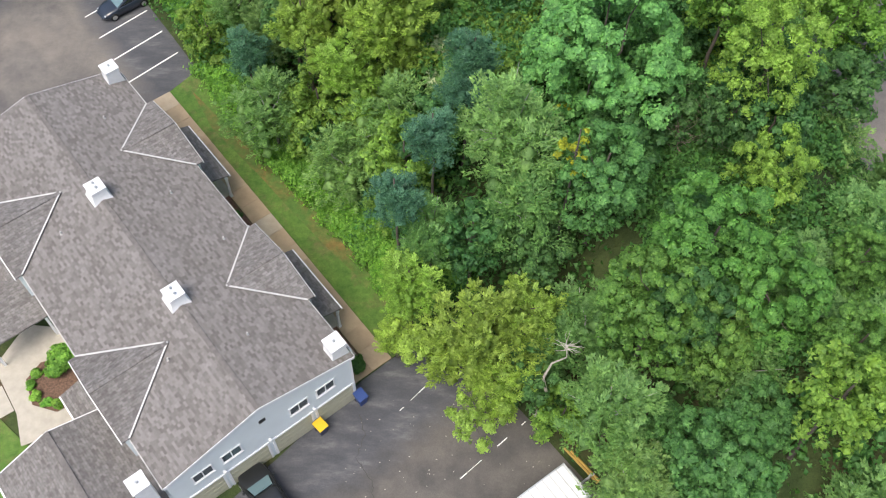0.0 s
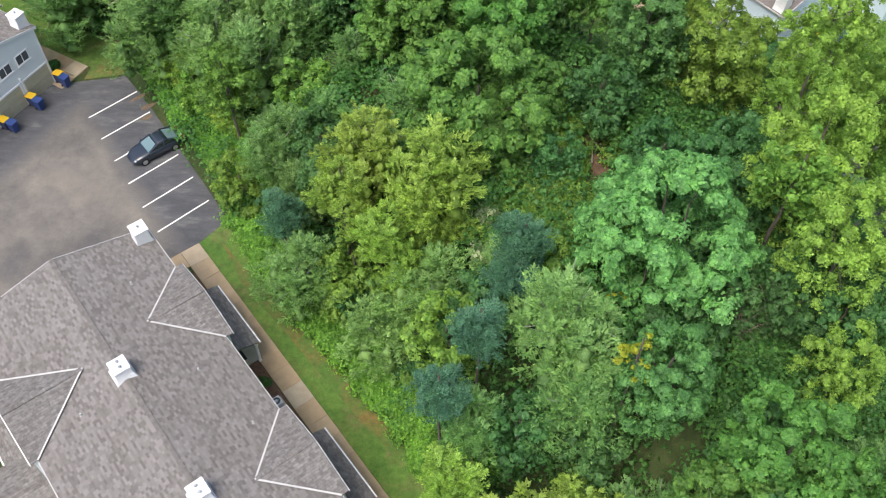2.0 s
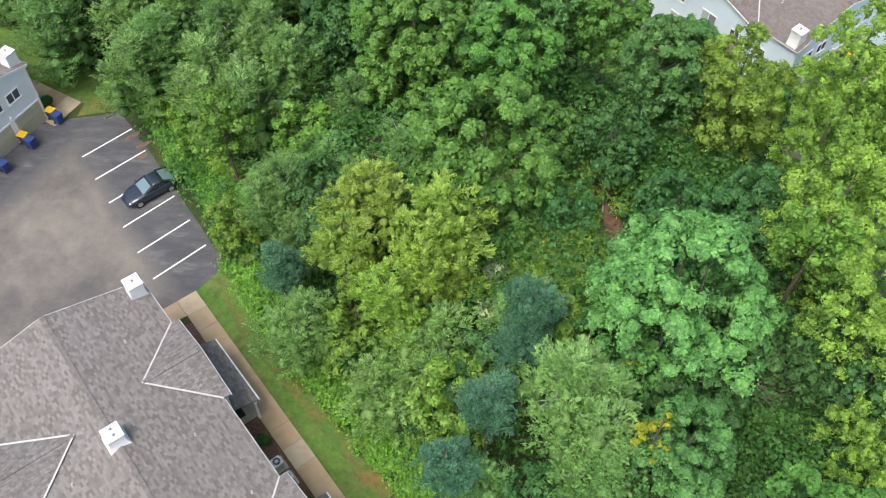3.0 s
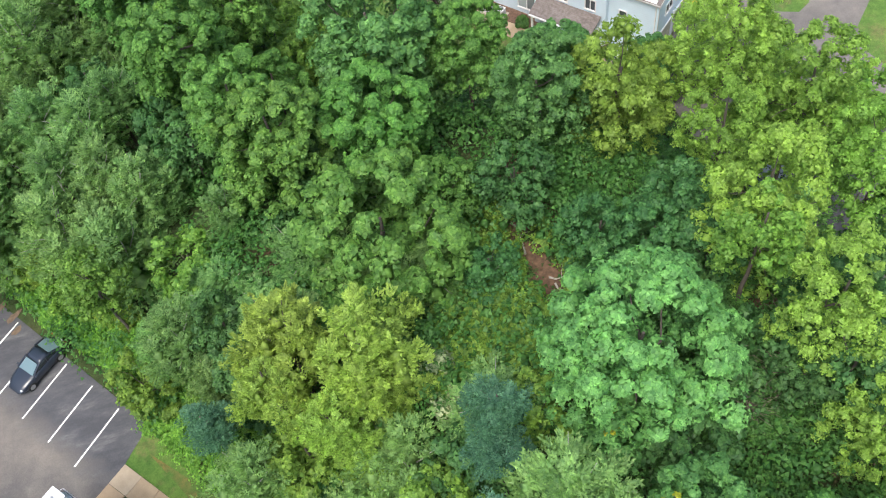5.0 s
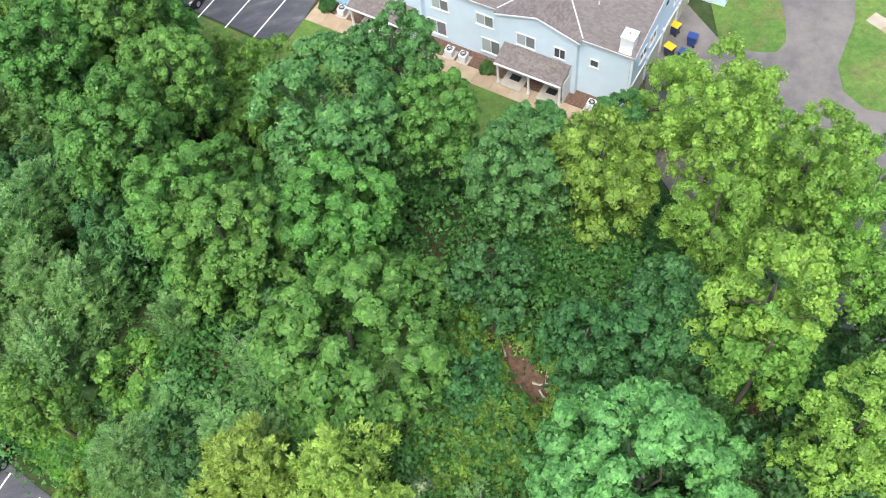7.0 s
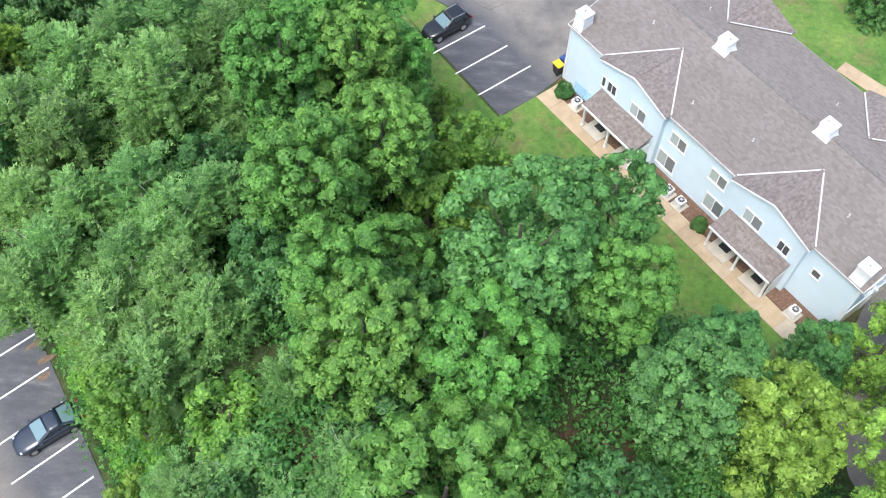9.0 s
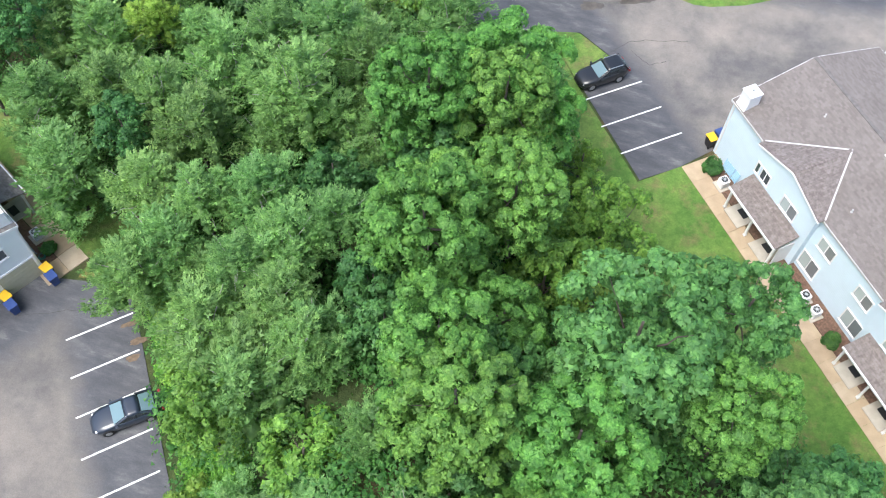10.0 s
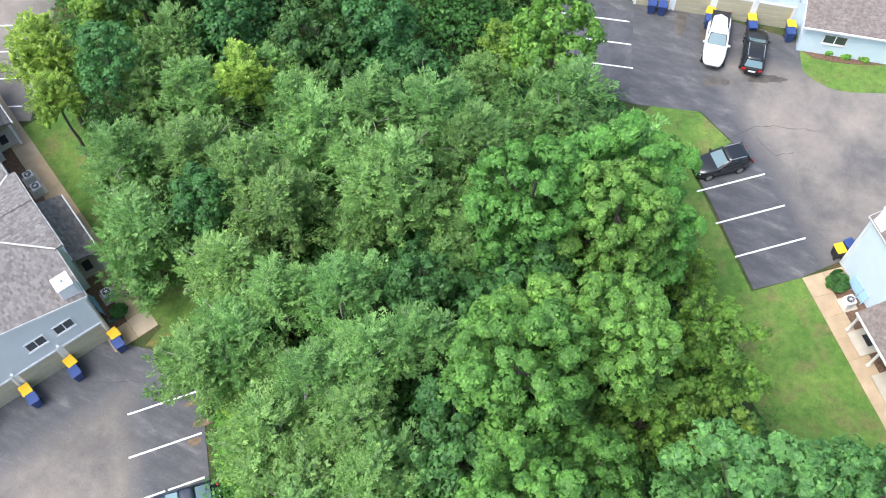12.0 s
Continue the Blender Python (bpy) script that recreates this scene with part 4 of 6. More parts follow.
            cylinder(bm, r * 0.62, -0.13, 0.13, turn, 14)
            part("rim", bm, ALLOY, w)
        if style == "suv":
            part("roof_rail", boxes((xb + 0.2, xc - 0.1, s * wt * 0.92 - 0.02, s * wt * 0.92 + 0.02, zb + 0.04, zb + 0.09)), ALLOY, c)
    part("number_plate", boxes((-L - 0.015, -L + 0.1, -0.26, 0.26, prof[0][2] - 0.05, prof[0][2] + 0.07)), TRIM, c)
    if style == "pickup":
        part("cargo_bed", boxes((-L + 0.12, -L + 1.9, -W * 0.8, W * 0.8, 1.13, 1.145)), DARK, c)
    return c


NAVY = car_paint("navy_car_paint", (0.02, 0.028, 0.045))
BLACK = car_paint("black_car_paint", (0.014, 0.015, 0.017))
WHITE = car_paint("white_car_paint", (0.72, 0.73, 0.74))
SILVER = car_paint("silver_car_paint", (0.45, 0.47, 0.5))
car("sedan", pose(-25.8, 53.9, 0, 0, 0, 221), "dark navy sedan parked in a marked stall", NAVY, 4.4, 1.7, 1.36)
car("sport_utility", pose(-5.0, 89.6, 0, 0, 0, 221), "black compact sport utility car with roof rails", BLACK, 4.15, 1.68, 1.55, "suv")
car("pickup_truck", pose(-8.6, 100.1, 0, 0, 0, -80), "white pickup truck in front of the garages", WHITE, 5.2, 1.7, 1.65, "pickup")
car("sport_utility", pose(-5.75, 100.3, 0, 0, 0, 100), "black sport utility car in front of the garages", BLACK, 4.4, 1.68, 1.58, "suv")
car("sedan", pose(-9.4, 14.9, 0, 0, 0, 130), "black car in front of the garage", BLACK, 4.7)
car("van", pose(27.2, 56.4, 0, 0, 0, 35), "white car under the trees by the drive", WHITE, 4.7, 1.85, 1.7, "suv")
car("sedan", pose(25.6, 52.2, 0, 0, 0, 35), "silver car under the trees by the drive", SILVER, 4.6)


def trailer(m):
    """A long white trailer with a drawbar, backed up to the edge of the car park."""
    t = group_of("trailer", m, "long white flat-roofed trailer with a tow bar", "trailer")
    part("body", boxes((-3.4, 3.4, -1.15, 1.15, 0.65, 2.5), bevel=0.06), WHITE, t)
    for k in range(14):
        x = -3.25 + k * 0.5
        part("roof_rib", boxes((x - 0.03, x + 0.03, -1.08, 1.08, 2.5, 2.535)), FLASH, t)
    for s in (-1, 1):
        part("roof_rail", boxes((-3.38, 3.38, s * 1.1 - 0.04, s * 1.1 + 0.04, 2.5, 2.56)), METAL, t)
    part("ladder_rack", boxes((3.42, 3.9, -1.0, -0.9, 1.0, 1.08), (3.42, 3.9, 0.9, 1.0, 1.0, 1.08), (3.84, 3.9, -1.0, 1.0, 1.0, 1.08)), METAL, t)
    part("drawbar", boxes((3.4, 5.0, -0.06, 0.06, 0.5, 0.62), (3.4, 4.0, -0.9, -0.82, 0.5, 0.62), (3.4, 4.0, 0.82, 0.9, 0.5, 0.62)), METAL, t)
    part("jack", boxes((4.6, 4.72, -0.06, 0.06, 0.05, 0.9)), METAL, t)
    for s in (-1, 1):
        for x in (-0.5, 0.5):
            bm = bmesh.new()
            cylinder(bm, 0.36, -0.1, 0.1, Matrix.Translation((x, s * 1.0, 0.396)) @ pose(0, 0, 0, 90, 0, 0), 18)
            part("wheel", bm, RUBBER, t)
    return t


trailer(pose(5.3, 13.8, 0, 0, 0, 38))


# ---- bins, condensers, shrubs by the walls ----
def bin_meshes(shell):
    b = group_of("wheelie_bin", pose(0, 0, 0), "", "bin", "wheelie bins by the garages")
    bm = bmesh.new()
    rings = [[bm.verts.new((sx * w, sy * d, z)) for sx, sy in ((-1, -1), (1, -1), (1, 1), (-1, 1))] for z, w, d in ((0.08, 0.22, 0.26), (0.95, 0.29, 0.34), (0.98, 0.31, 0.36), (1.02, 0.31, 0.36))]
    for r0, r1 in zip(rings, rings[1:]):
        for i in range(4):
            bm.faces.new((r0[i], r0[(i + 1) % 4], r1[(i + 1) % 4], r1[i]))
    bm.faces.new(list(reversed(rings[0])))
    bm.faces.new(rings[-1])
    part("tub", bm, shell, b)
    bm = bmesh.new()
    for s in (-1, 1):
        cylinder(bm, 0.1, -0.03, 0.03, Matrix.Translation((s * 0.24, -0.24, 0.136)) @ pose(0, 0, 0, 0, 90, 0), 12)
    part("wheel_axle", bm, RUBBER, b)
    part("handle", boxes((-0.24, 0.24, -0.44, -0.4, 0.92, 0.96)), shell, b)
    return b


def bin_at(m, shell, lid, label):
    b = bin_meshes(shell)
    part("lid", boxes((-0.33, 0.33, -0.38, 0.4, 1.022, 1.09), bevel=0.025), lid, b, "hinged lid")
    b.matrix_basis = m
    tagged(b, label)
    return b


def bins_along(hm, s, places):
    for y, kind, off in places:
        shell, lid, label = {"y": (PLASTIC_NAVY, PLASTIC_YELLOW, "navy wheelie bin with a yellow lid"), "b": (PLASTIC_BLUE, PLASTIC_BLUE, "blue wheelie bin with its lid shut"), "k": (PLASTIC_BLACK, PLASTIC_YELLOW, "black wheelie bin with a yellow lid")}[kind]
        p = hm @ Vector((s * (END + off), y, 0.035))
        bin_at(Matrix.Translation(p) @ pose(0, 0, 0, 0, 0, math.degrees(hm.to_euler().z) - 90 * s + random.uniform(-12, 12)), shell, lid, label)


bins_along(HOUSE_A, 1, ((5.9, "b", 0.45), (2.95, "y", 0.5), (0.0, "b", 6.5)))
bins_along(HOUSE_B, 1, ((6.0, "y", 0.5), (5.9, "b", 1.2), (2.98, "y", 0.5), (2.9, "b", 1.25), (0.0, "y", 0.5), (0.1, "b", 1.25), (-2.98, "b", 0.7)))
bins_along(HOUSE_E, 1, ((6.0, "k", 0.5), (5.2, "b", 0.6)))
for x, y, kind in ((28.8, 71.0, "y"), (27.5, 69.2, "y"), (28.2, 68.3, "b"), (29.5, 69.5, "b")):
    bin_at(pose(x, y, 0.035, 0, 0, random.uniform(20, 60)), PLASTIC_NAVY if kind == "y" else PLASTIC_BLUE, PLASTIC_YELLOW if kind == "y" else PLASTIC_BLUE, "navy wheelie bin with a yellow lid" if kind == "y" else "blue wheelie bin with its lid shut")
bins_along(HOUSE_F, -1, ((4.5, "b", 0.6), (3.7, "b", 0.6), (0.1, "y", 0.5), (0.1, "b", 1.2), (-3.0, "y", 0.5), (-3.1, "b", 1.2), (-5.9, "y", 0.5), (-5.9, "b", 1.2)))


def condenser(m):
    c = group_of("air_conditioner", m, "white outdoor air-conditioning unit with a fan grille on a pad", "air conditioner", "outdoor cooling units")
    part("pad", boxes((-0.5, 0.5, -0.5, 0.5, 0, 0.07)), CONCRETE_STEP, c)
    part("casing", boxes((-0.32, 0.32, -0.32, 0.32, 0.07, 0.75), bevel=0.04), TRIM, c)
    bm = bmesh.new()
    cylinder(bm, 0.25, 0.752, 0.77, None, 20)
    part("fan_well", bm, DARK, c)
    bm = bmesh.new()
    for k in range(8):
        box(bm, 0.06, 0.25, -0.012, 0.012, 0.772, 0.79, pose(0, 0, 0, 0, 0, 45 * k))
    cylinder(bm, 0.09, 0.772, 0.8, None, 12)
    part("fan_grille", bm, METAL, c)
    part("side_louvre", boxes(*[(-0.33, 0.33, -0.28, 0.28, 0.16 + 0.08 * k, 0.19 + 0.08 * k) for k in range(7)]), METAL, c)
    return c


first = condenser(HOUSE_E @ pose(0.7, 7.0, 0.05))
for hm, places in ((HOUSE_E, (-0.5, -11.2, 10.6)), (HOUSE_B, (10.9, -0.6, 0.6)), (HOUSE_A, (-0.4, 0.8, 10.8))):
    for x in places:
        copy_thing(first, hm @ pose(x, 7.0, 0.05))


# ---- trees ----
def leaf_mesh(name, p, along_leaf, nrm, s, narrow, material, core=None):
    """One small three-cornered leaf at each point p, and the dense leaf masses (core: corners, faces) that the leaves cover."""
    a = along_leaf - nrm * np.einsum("ij,ij->i", along_leaf, nrm)[:, None]
    a /= np.linalg.norm(a, axis=1)[:, None] + 1e-9
    b = np.cross(nrm, a) * narrow
    n = len(p)
    verts = np.stack([p + a * s * 0.75, p - a * s * 0.4 + b * s * 0.55, p - a * s * 0.4 - b * s * 0.55], 1).reshape(-1, 3)
    faces = np.arange(n * 3)
    if core is not None:
        faces = np.concatenate([faces, core[1].ravel() + n * 3])
        verts = np.concatenate([verts, core[0]])
    m = len(faces) // 3
    me = bpy.data.meshes.new(name)
    me.vertices.add(len(verts))
    me.vertices.foreach_set("co", verts.ravel())
    me.loops.add(m * 3)
    me.loops.foreach_set("vertex_index", faces)
    me.polygons.add(m)
    me.polygons.foreach_set("loop_start", np.arange(0, m * 3, 3))
    me.polygons.foreach_set("loop_total", np.full(m, 3))
    me.update(calc_edges=True)
    me.materials.append(material)
    return me


OCTA = np.array([(1, 0, 0), (0, 1, 0), (-1, 0, 0), (0, -1, 0), (0, 0, 1), (0, 0, -1)], float)
OCTA_FACES = np.array([(0, 1, 4), (1, 2, 4), (2, 3, 4), (3, 0, 4), (1, 0, 5), (2, 1, 5), (3, 2, 5), (0, 3, 5)])


def leaf_masses(rng, centres, across, upward):
    """Small uneven eight-sided masses of leaves too dense to tell apart, one round each centre."""
    n = len(centres)
    turn = rng.uniform(0, math.tau, n)
    c, s = np.cos(turn)[:, None], np.sin(turn)[:, None]
    out = OCTA[None] * rng.uniform(0.8, 1.15, (n, 6, 1))
    x, y = out[:, :, 0] * c - out[:, :, 1] * s, out[:, :, 0] * s + out[:, :, 1] * c
    v = np.stack([x * across[:, None], y * across[:, None], out[:, :, 2] * upward[:, None]], 2) + centres[:, None]
    return v.reshape(-1, 3), (OCTA_FACES[None] + 6 * np.arange(n)[:, None, None]).reshape(-1, 3)


def leaf_cloud(name, puffs, total, size, material, seed, droop=0.0, flat=0.75, loose=0.0, bunches=8, mass=0.66):
    """Leaves laid in bunches over the outside of many small puffs: one mesh. puffs: rows of x, y, z, radius."""
    rng = np.random.default_rng(seed)
    puffs = np.asarray(puffs, float)
    share = puffs[:, 3] ** 2
    if len(puffs) < 400:
        # puffs that others cover carry fewer leaves
        off = puffs[:, None, :3] - puffs[None, :, :3]
        over = (np.hypot(off[..., 0], off[..., 1]) < 0.75 * (puffs[:, 3] + puffs[None, :, 3][0])[None, :]) & (off[..., 2] < -0.7 * puffs[:, 3][:, None])
        share = share / (1 + 0.55 * over.sum(1))
    idx = rng.choice(len(puffs), size=int(total * 1.7), p=share / share.sum())
    way = rng.normal(size=(len(puffs), bunches, 3))
    way[:, :, 2] = way[:, :, 2] * 0.8 + 0.55
    way /= np.linalg.norm(way, axis=2)[:, :, None]
    out = rng.uniform(0.84, 1.16, (len(puffs), bunches))
    pick = rng.integers(0, bunches, len(idx))
    d = way[idx, pick] + rng.normal(size=(len(idx), 3)) * (0.3 + 0.25 * loose)
    d /= np.linalg.norm(d, axis=1)[:, None]
    far = out[idx, pick] * (0.84 - loose * 0.5 + (0.24 + loose * 0.9) * rng.random(len(idx)) ** 0.8)
    p = puffs[idx, :3] + d * (puffs[idx, 3] * far)[:, None] * np.array([1, 1, flat])
    # leave out the leaves that lie deep inside a neighbouring puff
    keep = np.ones(len(idx), bool)
    if len(puffs) < 400:
        for k, (x, y, z, r) in enumerate(puffs):
            q = (p - (x, y, z)) / (1, 1, flat)
            keep &= (np.einsum("ij,ij->i", q, q) > ((0.74 - loose * 0.5) * r) ** 2) | (idx == k)
    p, d = p[keep][:total], d[keep][:total]
    n = len(p)
    p[:, 2] -= droop * rng.random(n) ** 2
    nrm = d + np.array([0, 0, 0.5]) + rng.normal(size=(n, 3)) * 0.36
    nrm /= np.linalg.norm(nrm, axis=1)[:, None]
    s = size * (0.6 + 0.8 * rng.random(n))[:, None]
    core = leaf_masses(rng, puffs[:, :3], puffs[:, 3] * mass, puffs[:, 3] * mass * flat) if mass else None
    return leaf_mesh(name, p, rng.normal(size=(n, 3)), nrm, s, 1.0, material, core)


def frond_cloud(name, fronds, total, size, material, seed, droop=0.3, wide=0.3, lobes=()):
    """Fine feathery foliage: slim leaves set along many bent sprays. fronds: rows of foot x, y, z and reach x, y, z."""
    rng = np.random.default_rng(seed)
    f = np.asarray(fronds, float)
    foot, reach = f[:, :3], f[:, 3:]
    long = np.linalg.norm(reach, axis=1)
    idx = rng.choice(len(f), size=total, p=long / long.sum())
    t = rng.random(total) ** 0.75
    unit = reach / long[:, None]
    side = np.cross(unit, (0, 0, 1.0))
    side /= np.linalg.norm(side, axis=1)[:, None] + 1e-9
    lift = np.cross(side, unit)
    w = (wide * long[idx] * (1.1 - 0.75 * t))[:, None]
    sway, rise = rng.normal(size=(total, 1)) * 0.6, rng.normal(size=(total, 1)) * 0.28
    p = foot[idx] + reach[idx] * t[:, None] + side[idx] * w * sway + lift[idx] * w * rise
    p[:, 2] -= droop * long[idx] * t ** 2
    tip = unit[idx] + side[idx] * sway * 0.5 - np.array([0, 0, 1.0]) * (droop * t)[:, None] + rng.normal(size=(total, 3)) * 0.25
    nrm = lift[idx] + np.array([0, 0, 0.4]) + rng.normal(size=(total, 3)) * 0.36
    nrm /= np.linalg.norm(nrm, axis=1)[:, None]
    s = size * (0.6 + 0.8 * rng.random(total))[:, None]
    core = None
    if len(lobes):
        q = np.asarray(lobes, float)
        core = leaf_masses(rng, q[:, :3], q[:, 3], q[:, 4])
    return leaf_mesh(name, p, tip, nrm, s, 0.62, material, core)


def limb_mesh(name, a, b, r0, r1, material, seed=0, bend=0.12, steps=5, sides=7):
    rnd = random.Random(seed)
    a, b = Vector(a), Vector(b)
    long = (b - a).length
    bm = bmesh.new()
    rings = []
    off = Vector((0, 0, 0))
    way = (b - a).normalized()
    side = way.orthogonal().normalized()
    other = way.cross(side)
    for i in range(steps + 1):
        f = i / steps
        if 0 < i < steps:
            off = Vector((rnd.uniform(-1, 1), rnd.uniform(-1, 1), rnd.uniform(-0.5, 0.5))) * bend * long * 0.3
        c = a.lerp(b, f) + (off if 0 < i < steps else Vector())
        r = r0 + (r1 - r0) * f
        if i == 0:
            r *= 1.25
        rings.append([bm.verts.new(c + side * r * math.cos(k * math.tau / sides) + other * r * math.sin(k * math.tau / sides)) for k in range(sides)])
    for q0, q1 in zip(rings, rings[1:]):
        for k in range(sides):
            bm.faces.new((q0[k], q0[(k + 1) % sides], q1[(k + 1) % sides], q1[k]))
    bm.faces.new(rings[-1])
    me = bpy.data.meshes.new(name)
    bm.to_mesh(me)
    bm.free()
    me.materials.append(material)
    return me


def round_lobes(shape, rnd):
    """The lobes of a broad crown 1 unit in radius: middle, radius across, radius upward."""
    lobes = [(Vector((rnd.uniform(-0.1, 0.1), rnd.uniform(-0.1, 0.1), 0.18)), 0.58, 0.62)]
    for ring, rad, z0, z1, r0, r1 in ((shape["lobes"], 0.52, -0.32, 0.3, 0.34, 0.48), (shape["lobes"], 0.62, -0.85, -0.45, 0.3, 0.42), (shape["lobes"] - 1, 0.6, -1.45, -1.0, 0.3, 0.42)):
        for k in range(ring):
            ang = k * math.tau / ring + rnd.uniform(-0.5, 0.5)
            q = rad * rnd.uniform(0.75, 1.15)
            r = rnd.uniform(r0, r1)
            lobes.append((Vector((q * math.cos(ang), q * math.sin(ang), rnd.uniform(z0, z1))), r, r * 0.95))
    return lobes


def spire_lobes(shape, rnd):
    """The pointed leaders of a slender crown: middle, radius across, radius upward."""
    lobes = []
    for k in range(shape["lobes"]):
        ang = k * 2.4 + rnd.uniform(-0.4, 0.4)
        q = 0.72 * math.sqrt(k / shape["lobes"]) * rnd.uniform(0.85, 1.2)
        r = rnd.uniform(0.95, 1.4) / math.sqrt(shape["lobes"])
        high = rnd.uniform(0.65, 0.95)
        lobes.append((Vector((q * math.cos(ang), q * math.sin(ang), 1.0 - high - 0.75 * q - rnd.uniform(0, 0.28))), r, high))
    return lobes


def crown_puffs(shape, seed):
    """Puffs of a crown 1 unit in radius; the crown's middle lies at the origin."""
    rnd = random.Random(seed)
    out = []
    broad = shape["style"] == "round"
    lobes = round_lobes(shape, rnd) if broad else spire_lobes(shape, rnd)
    tries = 0
    while len(out) < shape["puffs"] and tries < 30000:
        tries += 1
        c, r, h = rnd.choice(lobes)
        d = Vector((rnd.gauss(0, 1), rnd.gauss(0, 1), rnd.gauss(0.25, 0.95))).normalized()
        d = Vector((d.x * r, d.y * r, d.z * h))
        if not broad:
            pinch = 1.0 - 0.55 * max(0.0, d.z / h)
            d = Vector((d.x * pinch, d.y * pinch, d.z))
        p = c + d * (rnd.uniform(0.84, 1.08) if broad else rnd.uniform(0.6, 1.3))
        if any(math.hypot(*(((p - lc).xy) / lr), (p - lc).z / lh) < (0.72 if broad else 0.52) for lc, lr, lh in lobes):
            continue
        q = rnd.choice((0.62, 0.8, 1.0, 1.0, 1.25, 1.45)) * shape["size"]
        if any((p - Vector(o[:3])).length < (q + o[3]) * shape["gap"] for o in out):
            continue
        out.append((p.x, p.y, p.z, q))
    return [(x, y, z * shape["tall"], q) for x, y, z, q in out]


def crown_fronds(shape, seed):
    """Sprays that rise and lean out round the leaders of a slender crown, and the leaders' leaf masses."""
    rnd = random.Random(seed)
    lobes, tall, out = spire_lobes(shape, rnd), shape["tall"], []
    while len(out) < shape["puffs"]:
        c, r, h = rnd.choice(lobes)
        ang, up = rnd.uniform(0, math.tau), rnd.random() ** 0.8
        z = (-0.9 + 1.75 * up) * h
        slim = r * (1.0 - 0.9 * max(0.0, z / h))
        foot = c + Vector((slim * 0.35 * math.cos(ang), slim * 0.35 * math.sin(ang), z * 0.9))
        if sum(math.hypot(*((foot - lc).xy / lr), (foot - lc).z / lh) < 0.4 for lc, lr, lh in lobes) > 1:
            continue
        out_by = slim * rnd.uniform(0.75, 1.25) + 0.05
        out.append((foot.x, foot.y, foot.z * tall, out_by * math.cos(ang), out_by * math.sin(ang), out_by * rnd.uniform(0.3, 1.3) + 0.06 * up))
    masses = []
    for c, r, h in lobes:
        for q in (-0.8, -0.45, -0.1, 0.2):
            masses.append((c.x, c.y, (c.z + q * h) * tall, r * (0.5 - 0.5 * max(0.0, q)), h * tall * 0.2))
    return out, masses


SHAPES = {
    "oak": dict(style="round", tall=0.95, puffs=230, size=0.13, lobes=7, gap=0.56, leaves=27000, leaf=0.041, droop=0.0, flat=0.8, loose=0.0),
    "maple": dict(style="round", tall=1.0, puffs=230, size=0.13, lobes=7, gap=0.5, leaves=18500, leaf=0.047, droop=0.0, flat=0.85, loose=0.08),
    "broad_maple": dict(style="round", tall=0.9, puffs=300, size=0.115, lobes=8, gap=0.5, leaves=40000, leaf=0.034, droop=0.0, flat=0.85, loose=0.05),
    "ash": dict(style="spire", tall=1.5, puffs=260, lobes=8, leaves=9600, leaf=0.064, droop=0.22, wide=0.28),
    "locust": dict(style="spire", tall=1.3, puffs=240, lobes=14, leaves=13000, leaf=0.055, droop=0.3, wide=0.3),
    "bright": dict(style="round", tall=1.3, puffs=190, size=0.125, lobes=6, gap=0.5, leaves=15000, leaf=0.042, droop=0.05, flat=1.0, loose=0.25),
    "blue": dict(style="spire", tall=1.2, puffs=170, lobes=7, leaves=9000, leaf=0.062, droop=0.3, wide=0.4),
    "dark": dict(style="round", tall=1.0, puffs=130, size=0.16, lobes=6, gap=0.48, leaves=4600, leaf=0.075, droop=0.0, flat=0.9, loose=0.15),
    "olive": dict(style="round", tall=1.1, puffs=120, size=0.15, lobes=5, gap=0.48, leaves=4600, leaf=0.07, droop=0.05, flat=1.0, loose=0.25),
    "yellow": dict(style="round", tall=1.0, puffs=14, size=0.16, lobes=3, gap=0.5, leaves=300, leaf=0.14, droop=0.0, flat=0.8, loose=0.4),
}
WORDS = {
    "broad_maple": ("maple_tree", "very broad maple with a pale fresh-green crown"),
    "oak": ("oak_tree", "tall oak with a broad lumpy green crown"),
    "maple": ("maple_tree", "round maple with a dense blue-green crown"),
    "ash": ("ash_tree", "slender tree with fine grey-green foliage"),
    "locust": ("locust_tree", "feathery tree with olive-yellow drooping foliage"),
    "bright": ("cottonwood_tree", "tall tree with bright yellow-green foliage"),
    "blue": ("spruce_like_tree", "small tree with blue-green fine foliage"),
    "dark": ("forest_tree", "dark green tree, its leaf colour lowered for canopy shade"),
    "olive": ("young_tree", "low bushy young tree at the wood's edge"),
    "yellow": ("yellowing_sapling", "thin sapling with yellowing leaves"),
}
MASTERS = {}


